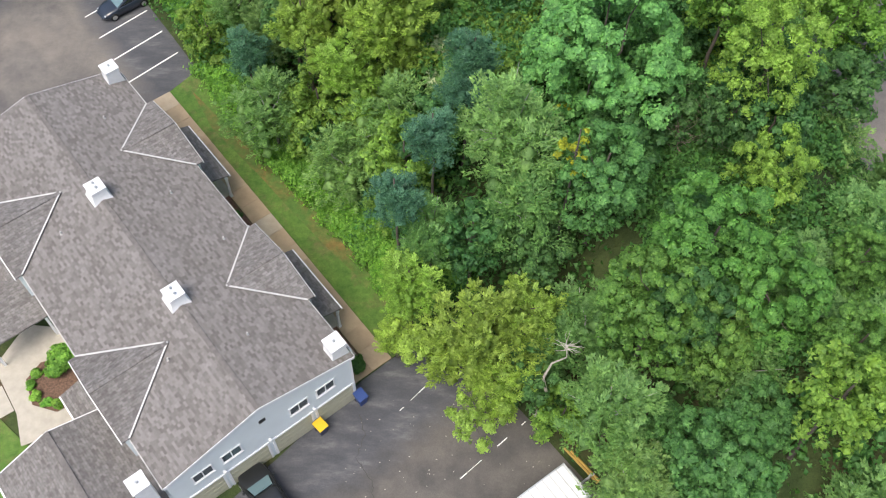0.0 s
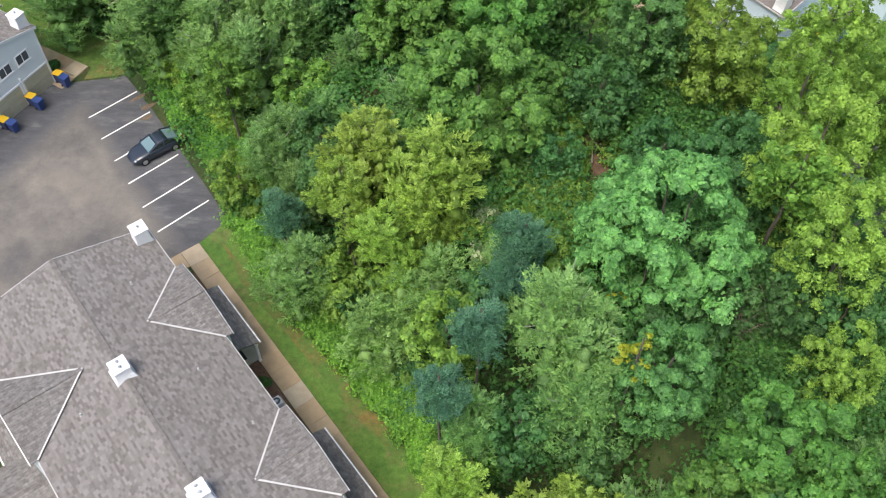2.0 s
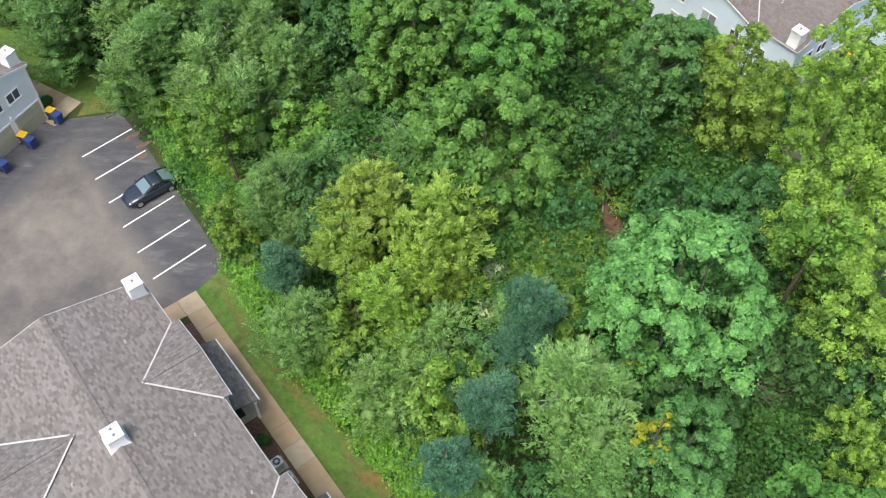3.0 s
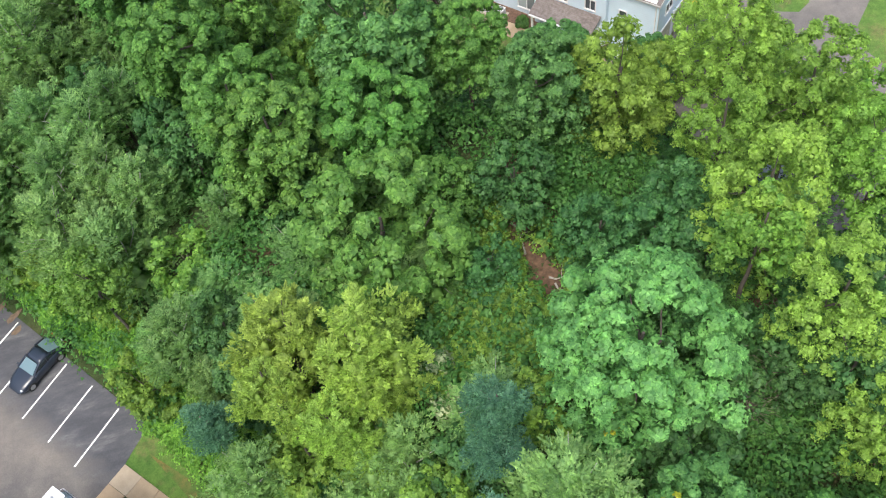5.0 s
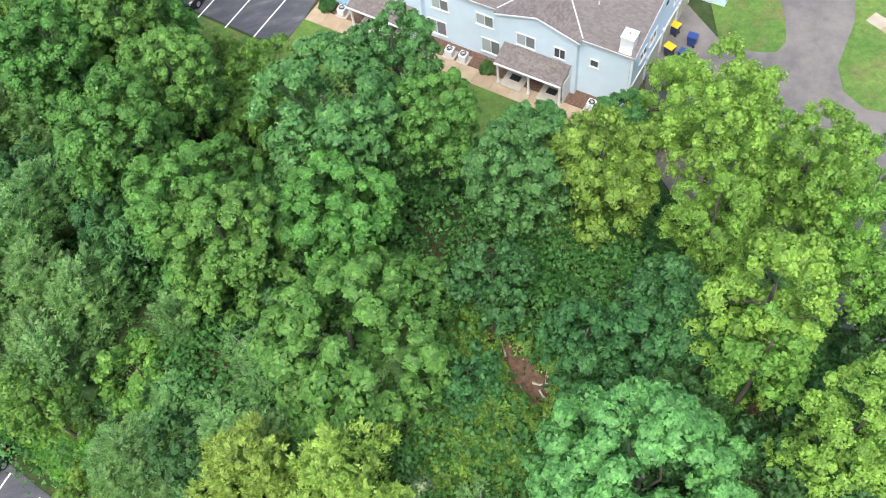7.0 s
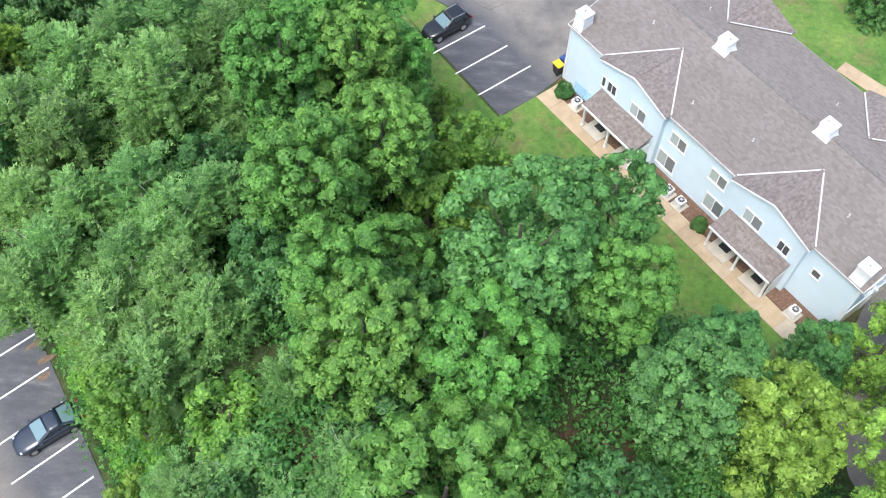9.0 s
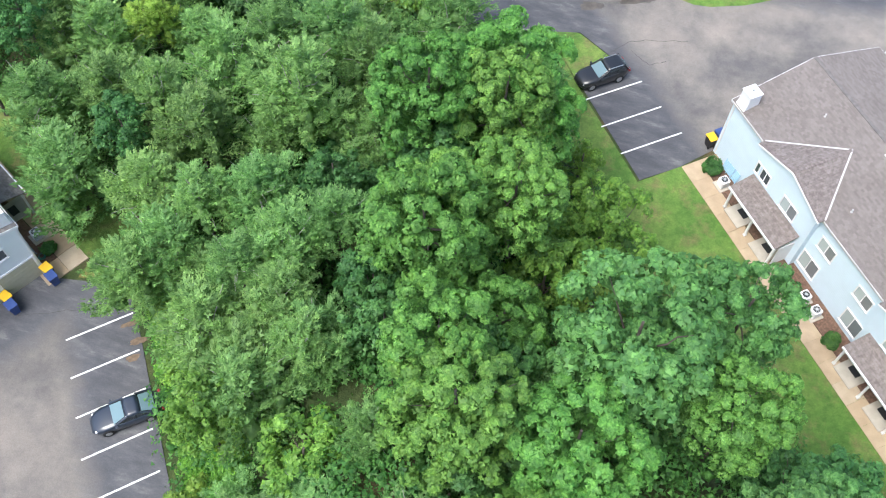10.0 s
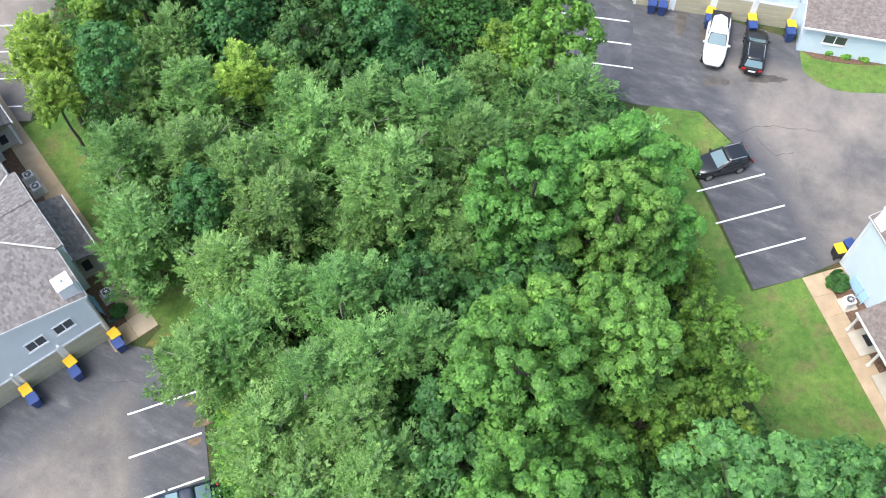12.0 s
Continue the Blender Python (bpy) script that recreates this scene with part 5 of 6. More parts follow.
def master(kind, variant):
    """A tree 1 unit in crown radius, its foot at the origin and its crown's middle at z = 2."""
    key = (kind, variant)
    if key in MASTERS:
        return MASTERS[key]
    sh = SHAPES[kind]
    seed = variant * 31 + sum(map(ord, kind))
    leafage = LEAF[kind]
    if "wide" in sh:
        sprays, masses = crown_fronds(sh, seed)
        crown = frond_cloud("crown", [(x, y, z + 2, a, b, c) for x, y, z, a, b, c in sprays], sh["leaves"], sh["leaf"], leafage, seed, sh["droop"], sh["wide"], [(x, y, z + 2, r, h) for x, y, z, r, h in masses])
        ends = [(x + a, y + b, z + c) for x, y, z, a, b, c in sprays]
    else:
        puffs = crown_puffs(sh, seed)
        crown = leaf_cloud("crown", [(x, y, z + 2, r) for x, y, z, r in puffs], sh["leaves"], sh["leaf"], leafage, seed, sh["droop"], sh["flat"], sh["loose"])
        ends = [row[:3] for row in puffs]
    trunk = limb_mesh("trunk", (0, 0, -0.02), (0.02, 0.03, 2.2), 0.055, 0.02, BARK, seed, 0.05, 7, 8)
    limbs = []
    rnd = random.Random(seed)
    reach = 0.97 if kind == "ash" else 0.9
    for k in range(12 if kind == "ash" else 7):
        x, y, z = ends[rnd.randrange(len(ends))]
        limbs.append(limb_mesh("limb", (0.01, 0.015, rnd.uniform(1.0, 1.7)), (x * reach, y * reach, z * reach + 2), 0.02, 0.004, PALE_BARK if kind == "ash" else BARK, seed + k, 0.15, 4, 6))
    MASTERS[key] = (crown, trunk, limbs)
    return MASTERS[key]


def tree(kind, x, y, top, radius):
    """top: the height of the crown's top over the car parks; radius: the crown's."""
    rnd = random.Random(int(x * 131 + y * 17))
    crown, trunk, limbs = master(kind, rnd.randrange(3))
    name, label = WORDS[kind]
    foot = hill(x, y)
    t = group_of(name, pose(x, y, foot - 0.05, 0, 0, rnd.uniform(0, 360)), label, "tree", "trees of the wood")
    top = max(top - foot, 3.2)
    if kind == "ash":
        radius *= 1.12
    high = SHAPES[kind]["tall"] * radius
    squash = min(1.0, top / (1.75 * high))
    middle = top - high * squash
    drop = Matrix.Translation((0, 0, middle - 2 * radius * squash)) @ Matrix.Diagonal((radius, radius, radius * squash, 1))
    shared("crown", crown, t, drop)
    thick = 1.4 + 0.55 * radius
    shared("trunk", trunk, t, Matrix.Diagonal((thick, thick, middle / 2, 1)))
    for me in limbs:
        shared("limb", me, t, drop)
    return t


BROAD_MAPLES = [(9.0, 36.9, 19.6, 5.0)]
for row in BROAD_MAPLES:
    tree("broad_maple", *row)
LOCUSTS = [(-7.7, 43.9, 17, 2.8), (-3.6, 41.4, 18.4, 2.9), (-9.2, 42, 14.5, 2.1), (-6.1, 39.5, 13.5, 2.4), (-2.6, 40.8, 13, 1.8), (-5, 38.6, 9, 1.9), (-34.1, 77.2, 12, 1.9), (-47.5, 73.9, 12, 2.3), (-45.4, 71.7, 10, 1.8), (2, 22.8, 11.5, 3.1), (-1.8, 25.7, 10, 1.9), (3.4, 21.2, 7.5, 2.1), (-2.5, 24.2, 5.5, 1.4), (5.2, 24.6, 9.5, 2.2)]
for row in LOCUSTS:
    tree("locust", *row)
ASHES = [(3.4, 31, 19.5, 2.4), (4.8, 28.6, 15, 2.3), (-0.6, 28.4, 12, 1.7), (-14.2, 48.5, 11.5, 1.8), (-11.7, 39.6, 9.5, 2.1), (-17.1, 55.3, 13.5, 2.9), (-20.7, 57.9, 13, 2.4), (-27, 60.6, 11, 2.5), (-14.5, 58.8, 13.5, 2.4), (-18.1, 56.9, 12.5, 2.7), (-9.9, 54.7, 13, 1.6), (-19.6, 63.2, 12, 2.1), (-15.9, 49.4, 9, 1.5), (-21.3, 78.6, 15, 2.6), (-25.3, 77.8, 14, 2.3), (-27.7, 75.6, 13, 2.7), (-21.3, 73, 16, 2.4), (-27.1, 69.6, 13.5, 2.3), (-36.5, 75.5, 12, 2.4), (-40.4, 75.6, 11.5, 2.3)]
for row in ASHES:
    tree("ash", *row)
ASHES_2 = [(-8.6, 48.4, 11, 2.3), (-11.2, 50.6, 10.5, 2.2), (-7.0, 46.6, 9.5, 1.9), (-12.6, 46.0, 9.5, 1.9), (-38.9, 69.9, 11, 2.2), (-34.2, 71.6, 12, 2.1), (-35.3, 66.1, 10.5, 2.8), (-28.4, 65.5, 11.5, 2.2), (-25.6, 62.2, 11.5, 2.2), (-24.1, 64.8, 13.5, 1.8), (-21, 66, 14, 1.7), (-17.5, 63.1, 15, 1.9), (-15.6, 64.8, 15, 1.5), (-19.9, 61, 14, 1.6), (-16.8, 59.9, 14, 1.6), (-14.7, 57.6, 14, 1.5), (-21.4, 85.2, 9, 1.8), (-18.4, 77.6, 14, 1.9), (-29.6, 70.6, 14, 1.9), (-39.9, 78.2, 12, 2.1), (9.2, 17.7, 13, 2.4), (10.6, 15, 9.5, 2.1)]
for row in ASHES_2:
    tree("ash", *row)
BLUE_TREES = [(-0.5, 31, 16, 1.6), (1.6, 35.6, 17.4, 1.6), (-2.6, 28.7, 13.5, 1.6), (-13.4, 42.6, 10, 1.6), (1.2, 34.4, 15.5, 1.5)]
for row in BLUE_TREES:
    tree("blue", *row)
MAPLES = [(14.4, 15.3, 12, 2.8), (11.4, 18.4, 7.5, 1.7), (16.6, 17.6, 10.5, 2.0), (8.5, 28.8, 17, 2.5), (11.8, 56.5, 16, 2), (1.4, 61.9, 19.2, 4.3), (6.3, 65.8, 16.5, 2.8), (9.6, 54.4, 17.8, 2.8), (20.3, 62.2, 6.5, 1.9), (-5, 59.8, 13.5, 2.4)]
for row in MAPLES:
    tree("maple", *row)
SAPLINGS = [(6.7, 28.4, 17.5, 1.1), (6.5, 33.9, 14, 0.6)]
for row in SAPLINGS:
    tree("yellow", *row)
OAKS = [(11.1, 22.1, 15.5, 2.9), (13.8, 25, 17, 3.2), (16.8, 22.9, 15.5, 3.1), (14.3, 21.2, 13.5, 2.4), (-1.2, 48.9, 17.4, 5.1), (-6, 55.9, 18.3, 3.4), (-0, 56.3, 17, 3.5), (2.6, 50.8, 14, 2.3), (-10.2, 66.6, 16.5, 3.3), (-7.6, 58.2, 18.5, 2.9), (-10.1, 63.9, 19.3, 3.5), (-6.5, 67.7, 18, 2.8), (7, 60.5, 16, 2.7), (-13.4, 73.6, 17.4, 3.3), (-9, 74.9, 16.5, 3), (-9.8, 78.4, 15.6, 4.0), (-7, 76.2, 14, 2.4)]
for row in OAKS:
    tree("oak", *row)
OAKS_2 = [(20.5, 19.7, 15, 2), (22.1, 25, 14, 1.7), (-5.2, 62.4, 14, 2.4)]
for row in OAKS_2:
    tree("oak", *row)
COTTONWOODS = [(18.4, 30.8, 14.5, 2.3), (14.2, 53.4, 18.6, 3.5), (17.8, 42.4, 20.5, 3.2), (23.6, 49.2, 19.0, 3.0), (20.3, 52.2, 21.0, 2.8), (17.6, 35.3, 20.5, 2.6), (25.6, 44, 17.5, 3), (15.4, 53.6, 15.5, 2.2), (18.4, 48.4, 17.5, 2.4), (23.9, 62.6, 8.5, 3.2), (24.6, 53.4, 13, 2.7), (26.4, 49.2, 13.5, 2.6)]
for row in COTTONWOODS:
    tree("bright", *row)
EDGE_TREES = [(-18.0, 49.0, 5.5, 2.3), (-24.2, 60.0, 5.5, 1.8), (-22.2, 56.9, 5.5, 1.7), (-26.3, 60.2, 4, 1), (-21.8, 90.2, 6, 2.2), (-2.4, 75.5, 7, 1.9), (-4.2, 78.4, 6.5, 1.7), (7.3, 19.7, 5, 1.8), (27.2, 59.4, 9, 2.6), (29.8, 51, 12, 2.6), (22.4, 50.6, 12, 2.3), (16.0, 39.9, 19.4, 2.2), (18.8, 16.4, 16.9, 2.2)]
for row in EDGE_TREES:
    tree("olive", *row)
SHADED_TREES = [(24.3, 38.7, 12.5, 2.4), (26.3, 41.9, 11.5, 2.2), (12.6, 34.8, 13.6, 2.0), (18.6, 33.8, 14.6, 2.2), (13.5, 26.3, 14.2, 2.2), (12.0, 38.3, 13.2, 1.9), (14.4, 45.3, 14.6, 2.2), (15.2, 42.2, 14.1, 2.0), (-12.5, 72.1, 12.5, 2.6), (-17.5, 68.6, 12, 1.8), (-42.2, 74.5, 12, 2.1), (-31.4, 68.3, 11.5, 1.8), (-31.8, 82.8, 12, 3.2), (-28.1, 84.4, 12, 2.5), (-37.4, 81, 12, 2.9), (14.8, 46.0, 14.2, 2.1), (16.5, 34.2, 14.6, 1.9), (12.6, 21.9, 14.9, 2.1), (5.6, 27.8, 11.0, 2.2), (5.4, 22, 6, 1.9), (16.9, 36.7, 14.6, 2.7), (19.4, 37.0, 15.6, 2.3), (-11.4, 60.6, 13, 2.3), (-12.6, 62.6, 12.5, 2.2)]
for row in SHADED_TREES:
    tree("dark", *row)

STANDING = [(ob.matrix_basis.translation.x, ob.matrix_basis.translation.y) for ob in scene.objects if ob.get("category") == "tree"]


CLEARING = [(4.1, 51.4), (4.4, 54.1), (6.1, 53.8), (7.7, 49.7), (8.8, 46.3), (9.9, 44.1), (7.6, 42.6), (6.1, 41.0), (4.7, 37.9), (0.0, 38.1), (-1.3, 41.4), (-0.2, 45.7), (2.2, 47.3), (3.9, 48.6)]
THICKET = [(7.9, 56.0), (9.1, 42.1), (9.9, 39.6), (20.2, 39.6), (24.0, 51.2), (17.7, 56.8)]
HOLLOW = [(2.4, 52.0), (4.2, 52.8), (8.0, 54.6), (8.4, 58.0), (4.6, 58.6), (3.4, 55.4)]
SHADE = [(11.2, 28.3), (19.3, 26.1), (28.1, 44.9), (10.9, 40.5)]
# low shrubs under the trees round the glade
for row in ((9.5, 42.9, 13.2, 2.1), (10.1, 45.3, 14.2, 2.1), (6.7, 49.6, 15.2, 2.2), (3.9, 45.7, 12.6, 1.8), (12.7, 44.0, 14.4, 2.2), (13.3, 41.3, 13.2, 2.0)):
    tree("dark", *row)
tree("maple", 29.0, 95.0, 5.0, 2.3)
# bushes along the lawn and the car park
park = random.Random(31)
for k in range(8):
    f = (k + 0.5) / 8
    tree(park.choice(("locust", "olive", "locust")), -18.6 - 9.0 * f + park.uniform(0.0, 1.4), 52.5 + 10.4 * f + park.uniform(0.0, 0.8), park.uniform(4.0, 6.4), park.uniform(1.1, 1.5))
edge = random.Random(12)
for k in range(15):
    f = (k + 0.5) / 15
    inward = edge.uniform(1.5, 3.6)
    x, y = -17.0 + 14.4 * f + 0.77 * inward, 45.6 - 16.6 * f + 0.64 * inward
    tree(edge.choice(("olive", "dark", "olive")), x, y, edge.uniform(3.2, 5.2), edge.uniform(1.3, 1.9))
# the wood goes on between and behind the trees that stand out
filler = random.Random(7)
placed = 0
for _ in range(4000):
    x, y = filler.uniform(-64, 36), filler.uniform(6, 112)
    rim = 3.4 if y > 62 and x > -12 else 2
    if not all(inside(x + a, y + b, WOOD) for a, b in ((rim, 0), (-rim, 0), (0, rim), (0, -rim))) or any(inside(x, y, gap) for gap in (CLEARING, THICKET, SHADE, HOLLOW)):
        continue
    near = min(math.hypot(x - a, y - b) for a, b in STANDING)
    far_off = y > 82 or x < -34 or x > 26 or y < 20
    if near < (3.6 if far_off else 2.2):
        continue
    STANDING.append((x, y))
    if far_off:
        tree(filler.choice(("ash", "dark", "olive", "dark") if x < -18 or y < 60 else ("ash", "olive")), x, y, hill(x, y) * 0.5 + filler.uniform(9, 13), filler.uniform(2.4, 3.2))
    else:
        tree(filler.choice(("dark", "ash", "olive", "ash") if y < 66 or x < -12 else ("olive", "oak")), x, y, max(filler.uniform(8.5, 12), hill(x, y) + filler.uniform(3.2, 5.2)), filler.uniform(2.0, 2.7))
    placed += 1
    if placed > 104:
        break


# ---- undergrowth ----
def undergrowth(name, outline, holes, count, low, high, material, label, seed, per, size):
    rnd = random.Random(seed)
    xs, ys = [p[0] for p in outline], [p[1] for p in outline]
    puffs = []
    while len(puffs) < count:
        x, y = rnd.uniform(min(xs), max(xs)), rnd.uniform(min(ys), max(ys))
        if not inside(x, y, outline) or any(inside(x, y, h) for h in holes):
            continue
        lump = noise.noise((x * 0.35, y * 0.35, seed)) * 0.5 + 0.5
        r = rnd.uniform(low, high)
        puffs.append((x, y, hill(x, y) + r * 0.3 + lump * high * 0.9, r))
    me = leaf_cloud(name, puffs, count * per, size, material, seed, 0.0, 0.7, 0.3, mass=0.3)
    return tagged(new(name, me), label, "undergrowth", "", "stuff")


BARE = [(5.8, 44.6), (6.1, 43.3), (7.9, 43.3), (8.3, 45.1), (7.2, 47.0), (7.1, 49.2), (5.8, 49.5), (5.8, 47.2)]
BARE_EAST = [(15.8, 39.4), (17.2, 38.3), (18.9, 39.9), (17.7, 41.6)]
undergrowth("undergrowth", WOOD, [BARE, BARE_EAST], 4200, 0.7, 1.5, LEAF["under"], "dense low green shrubs and brambles under the trees", 3, 46, 0.2)
undergrowth("undergrowth", THICKET, [BARE_EAST], 460, 0.45, 1.0, LEAF["under"], "dark green brambles under the tall trees", 13, 130, 0.13)
undergrowth("undergrowth", SHADE, [BARE_EAST], 320, 0.45, 1.0, LEAF["under"], "dark green brambles under the tall trees", 14, 130, 0.13)
EDGE_A = [(-18.9, 47.4), (-16.0, 43.2), (-12.4, 39.3), (-9.2, 35.7), (-5.6, 32.1), (-3.0, 28.4), (2.0, 28.8), (-4, 35.4), (-9.6, 42), (-16.2, 51)]
undergrowth("vines", EDGE_A, [], 620, 0.45, 1.2, LEAF["vine"], "bright green vines and brambles along the lawn", 5, 140, 0.15)
EDGE_L = [(-18.0, 48.9), (-20.4, 51.8), (-24.6, 57.2), (-27.8, 61.2), (-29.2, 63.8), (-27.4, 64.8), (-19.2, 55.4), (-16.2, 50.6)]
undergrowth("vines", EDGE_L, [], 380, 0.4, 1.0, LEAF["vine"], "bright green vines and weeds along the car park", 6, 150, 0.15)
GLADE = [(5.2, 51.4), (7.7, 49.7), (8.8, 46.3), (10.9, 44.1), (9.3, 41.3), (6.1, 39.6), (4.7, 37.0), (0.0, 37.4), (-1.5, 41.4), (-0.2, 45.7), (2.2, 47.3), (3.9, 48.9)]
undergrowth("vines", GLADE, [BARE], 520, 0.3, 0.75, LEAF["olive"], "green brambles and weeds in the glade", 8, 110, 0.14)


# ---- small things ----
SHRUB = leaf_material("shrub_leaves", (0.08, 0.19, 0.03), (0.22, 0.42, 0.07))
SHRUB_DARK = leaf_material("box_leaves", (0.025, 0.08, 0.02), (0.08, 0.19, 0.05))
BLOSSOM = leaf_material("blossom", (0.12, 0.2, 0.08), (0.42, 0.48, 0.3))


def shrub(name, m, radius, material, label, seed, leaves=700):
    rnd = random.Random(seed)
    puffs = [(rnd.uniform(-0.5, 0.5) * radius, rnd.uniform(-0.5, 0.5) * radius, radius * rnd.uniform(0.35, 0.75), radius * rnd.uniform(0.45, 0.65)) for _ in range(9)]
    t = group_of(name, m, label, "shrub", "garden shrubs")
    leafage = leaf_cloud("leafage", puffs, leaves, 0.16 * radius ** 0.5, material, seed, 0.0, 0.85)
    shared("leafage", leafage, t)
    shared("stem", limb_mesh("stem", (0, 0, -0.02), (0, 0, radius * 0.7), 0.05 * radius, 0.02 * radius, BARK, seed, 0.1, 3, 6), t)
    return t


# the courtyard behind house A: concrete walks round a planted bed
sheet("walk_court", [(-20.6, 22.6), (-23.2, 25.4), (-26.2, 25.6), (-27.4, 22.6), (-25.2, 19.6), (-24.4, 17.6), (-22.6, 18.4), (-21.0, 18.6), (-19.2, 20.8)], 0.05, CONCRETE_STEP, "pale concrete courtyard walk", "path")
sheet("walk_court_b", [(-25.4, 19.8), (-27.6, 18.2), (-28.6, 19.0), (-26.6, 21.4)], 0.054, CONCRETE_STEP, "pale concrete courtyard walk", "path")
sheet("bed_court", [(-22.6, 23.6), (-24.6, 23.0), (-25.2, 21.8), (-24.4, 20.2), (-22.8, 19.8), (-21.2, 21.0), (-21.4, 22.4)], 0.1, MULCH, "kidney-shaped bark mulch bed", "flower bed", 0.1)
shrub("lilac_bush", pose(-23.0, 22.9, 0.08), 1.15, SHRUB, "large fresh-green bush in the mulch bed", 11, 2600)
for i, (x, y) in enumerate(((-24.6, 22.2), (-24.7, 21.4), (-24.3, 20.7), (-23.5, 20.3), (-22.8, 20.2), (-22.1, 20.7), (-21.7, 21.4))):
    shrub("round_shrub", pose(x, y, 0.08), 0.36, SHRUB, "small clipped yellow-green shrub in bark mulch", 20 + i)
# a porch roof on posts at the courtyard
canopy = group_of("entrance_canopy", HOUSE_A @ pose(-3.4, -8.0, 0), "small shingled entrance canopy on white posts", "canopy")
for s in (-1, 1):
    part("roof", solid([(s * 2.0, -2.2, 2.6), (0, -2.2, 3.3), (0, -2.2, 3.42), (s * 2.0, -2.2, 2.72)], (0, 4.0, 0)), ROOF_TURNED, canopy)
    part("rake_board", solid([(s * 2.0, -2.26, 2.5), (0, -2.26, 3.2), (0, -2.26, 3.42), (s * 2.0, -2.26, 2.72)], (0, 0.05, 0)), TRIM, canopy)
    for y in (-1.9, 1.6):
        part("post", boxes((s * 1.7 - 0.08, s * 1.7 + 0.08, y - 0.08, y + 0.08, 0.0, 2.62)), TRIM, canopy)

# shrubs along the fronts
for i, (hm, x, y, r) in enumerate(((HOUSE_E, 12.0, 7.0, 0.75), (HOUSE_E, -2.6, 7.1, 0.6), (HOUSE_B, 12.3, 7.0, 0.6), (HOUSE_A, 11.9, 7.0, 0.6), (HOUSE_A, -2.2, 7.1, 0.5), (HOUSE_A, 2.6, 7.1, 0.45))):
    shrub("box_shrub", hm @ pose(x, y, 0.04), r, SHRUB_DARK, "rounded dark green shrub by the wall", 40 + i, 1500)
for i, (x, y) in enumerate(((-0.6, 102.9), (0.6, 103.0), (1.8, 103.3))):
    shrub("flower_bed_shrub", pose(x, y, 0.04), 0.4, SHRUB, "low plant in the bed by the wall", 60 + i)
sheet("bed_f", [(-2.7, 102.4), (-1.6, 102.0), (-0.2, 102.2), (1.2, 102.6), (3.6, 103.6), (6.0, 104.8), (5.4, 105.4), (-2.6, 103.0)], 0.06, MULCH, "narrow mulch bed before the low wing", "flower bed", 0.1)

# dry and worn edges of the grass
sheet("lawn_edge_a", [(-19.2, 45.6), (-16.3, 42.5), (-12.4, 38.6), (-9.8, 35.7), (-6.9, 32.6), (-4.4, 30.3), (-5.4, 29.8), (-7.6, 31.9), (-10.5, 35.0), (-13.1, 37.9), (-17.0, 41.9)], 0.028, EDGE_GRASS, "dry orange-brown strip at the lawn's edge", "lawn edge")
sheet("lawn_edge_b", [(-30.4, 62.2), (-33.6, 61.4), (-33.4, 63.0), (-31.2, 63.6)], 0.029, EDGE_GRASS, "worn bare patch at the path's end", "bare patch")


# dead wood
def dead_branch(name, m, long, label, seed, twigs=9, material=DEADWOOD, low=0.25, reach=(0.25, 0.5)):
    rnd = random.Random(seed)
    t = group_of(name, m, label, "dead tree")
    shared("stem", limb_mesh("stem", (0, 0, 0), (0.1 * long, 0.05 * long, long), 0.035 * long ** 0.7, 0.012, material, seed, 0.15, 6, 6), t)
    for k in range(twigs):
        z = long * rnd.uniform(low, 0.99)
        ang = rnd.uniform(0, math.tau)
        q = long * rnd.uniform(*reach)
        base = (0.1 * z, 0.05 * z, z)
        shared("twig", limb_mesh("twig", base, (base[0] + q * math.cos(ang), base[1] + q * math.sin(ang), z + q * rnd.uniform(0.0, 0.6)), 0.02, 0.006, material, seed + k, 0.2, 4, 5), t)
    return t


dead_branch("dead_snag", pose(6.0, 20.6, 0), 8.8, "bare white dead snag among the leaves", 3, 16, DEADWOOD, 0.9, (0.05, 0.11))
for i, (x, y, a) in enumerate(((15.2, 35.6, 20), (15.3, 33.6, 140), (14.3, 36.4, 260), (16.3, 38.3, 60), (14.1, 32.8, 200), (15.0, 34.4, 100))):
    dead_branch("bare_bush", pose(x, y, hill(x, y) - 0.05, 25, 0, a), 3.6, "bare grey twiggy bush", 70 + i, 26, DRYTWIG)
for i, (x, y, a) in enumerate(((7.3, 44.4, 10), (7.1, 44.9, 60), (6.3, 46.8, 170))):
    dead_branch("fallen_branch", pose(x, y, hill(x, y) + 0.1, 82, 0, a), 2.2, "fallen pale dead branch on bare soil", 90 + i, 7)
for i, (x, y) in enumerate(((-0.6, 41.4), (0.2, 39.2), (-0.7, 39.0))):
    shrub("blossom_bush", pose(x, y, hill(x, y) + 0.3), 1.1, BLOSSOM, "bush with small white blossoms", 110 + i, 350)
# yellow poles lying at the edge of the car park
for i, (x, y) in enumerate(((8.55, 17.5), (8.95, 17.3))):
    bm = bmesh.new()
    cylinder(bm, 0.08, -1.4, 1.4, pose(0, 0, 0.12, 90, 0, 0), 10)
    tagged(obj("timber_pole", bm, plain("yellow_timber", (0.5, 0.32, 0.08), 0.8, 0, 0.2)), "yellow timber pole lying at the kerb", "pole", "timber poles").matrix_basis = pose(x, y, 0.03, 0, 0, 42)


# cracks in the asphalt
CRACK = plain("crack_filler", (0.06, 0.056, 0.054), 0.9, 0, 0.2)


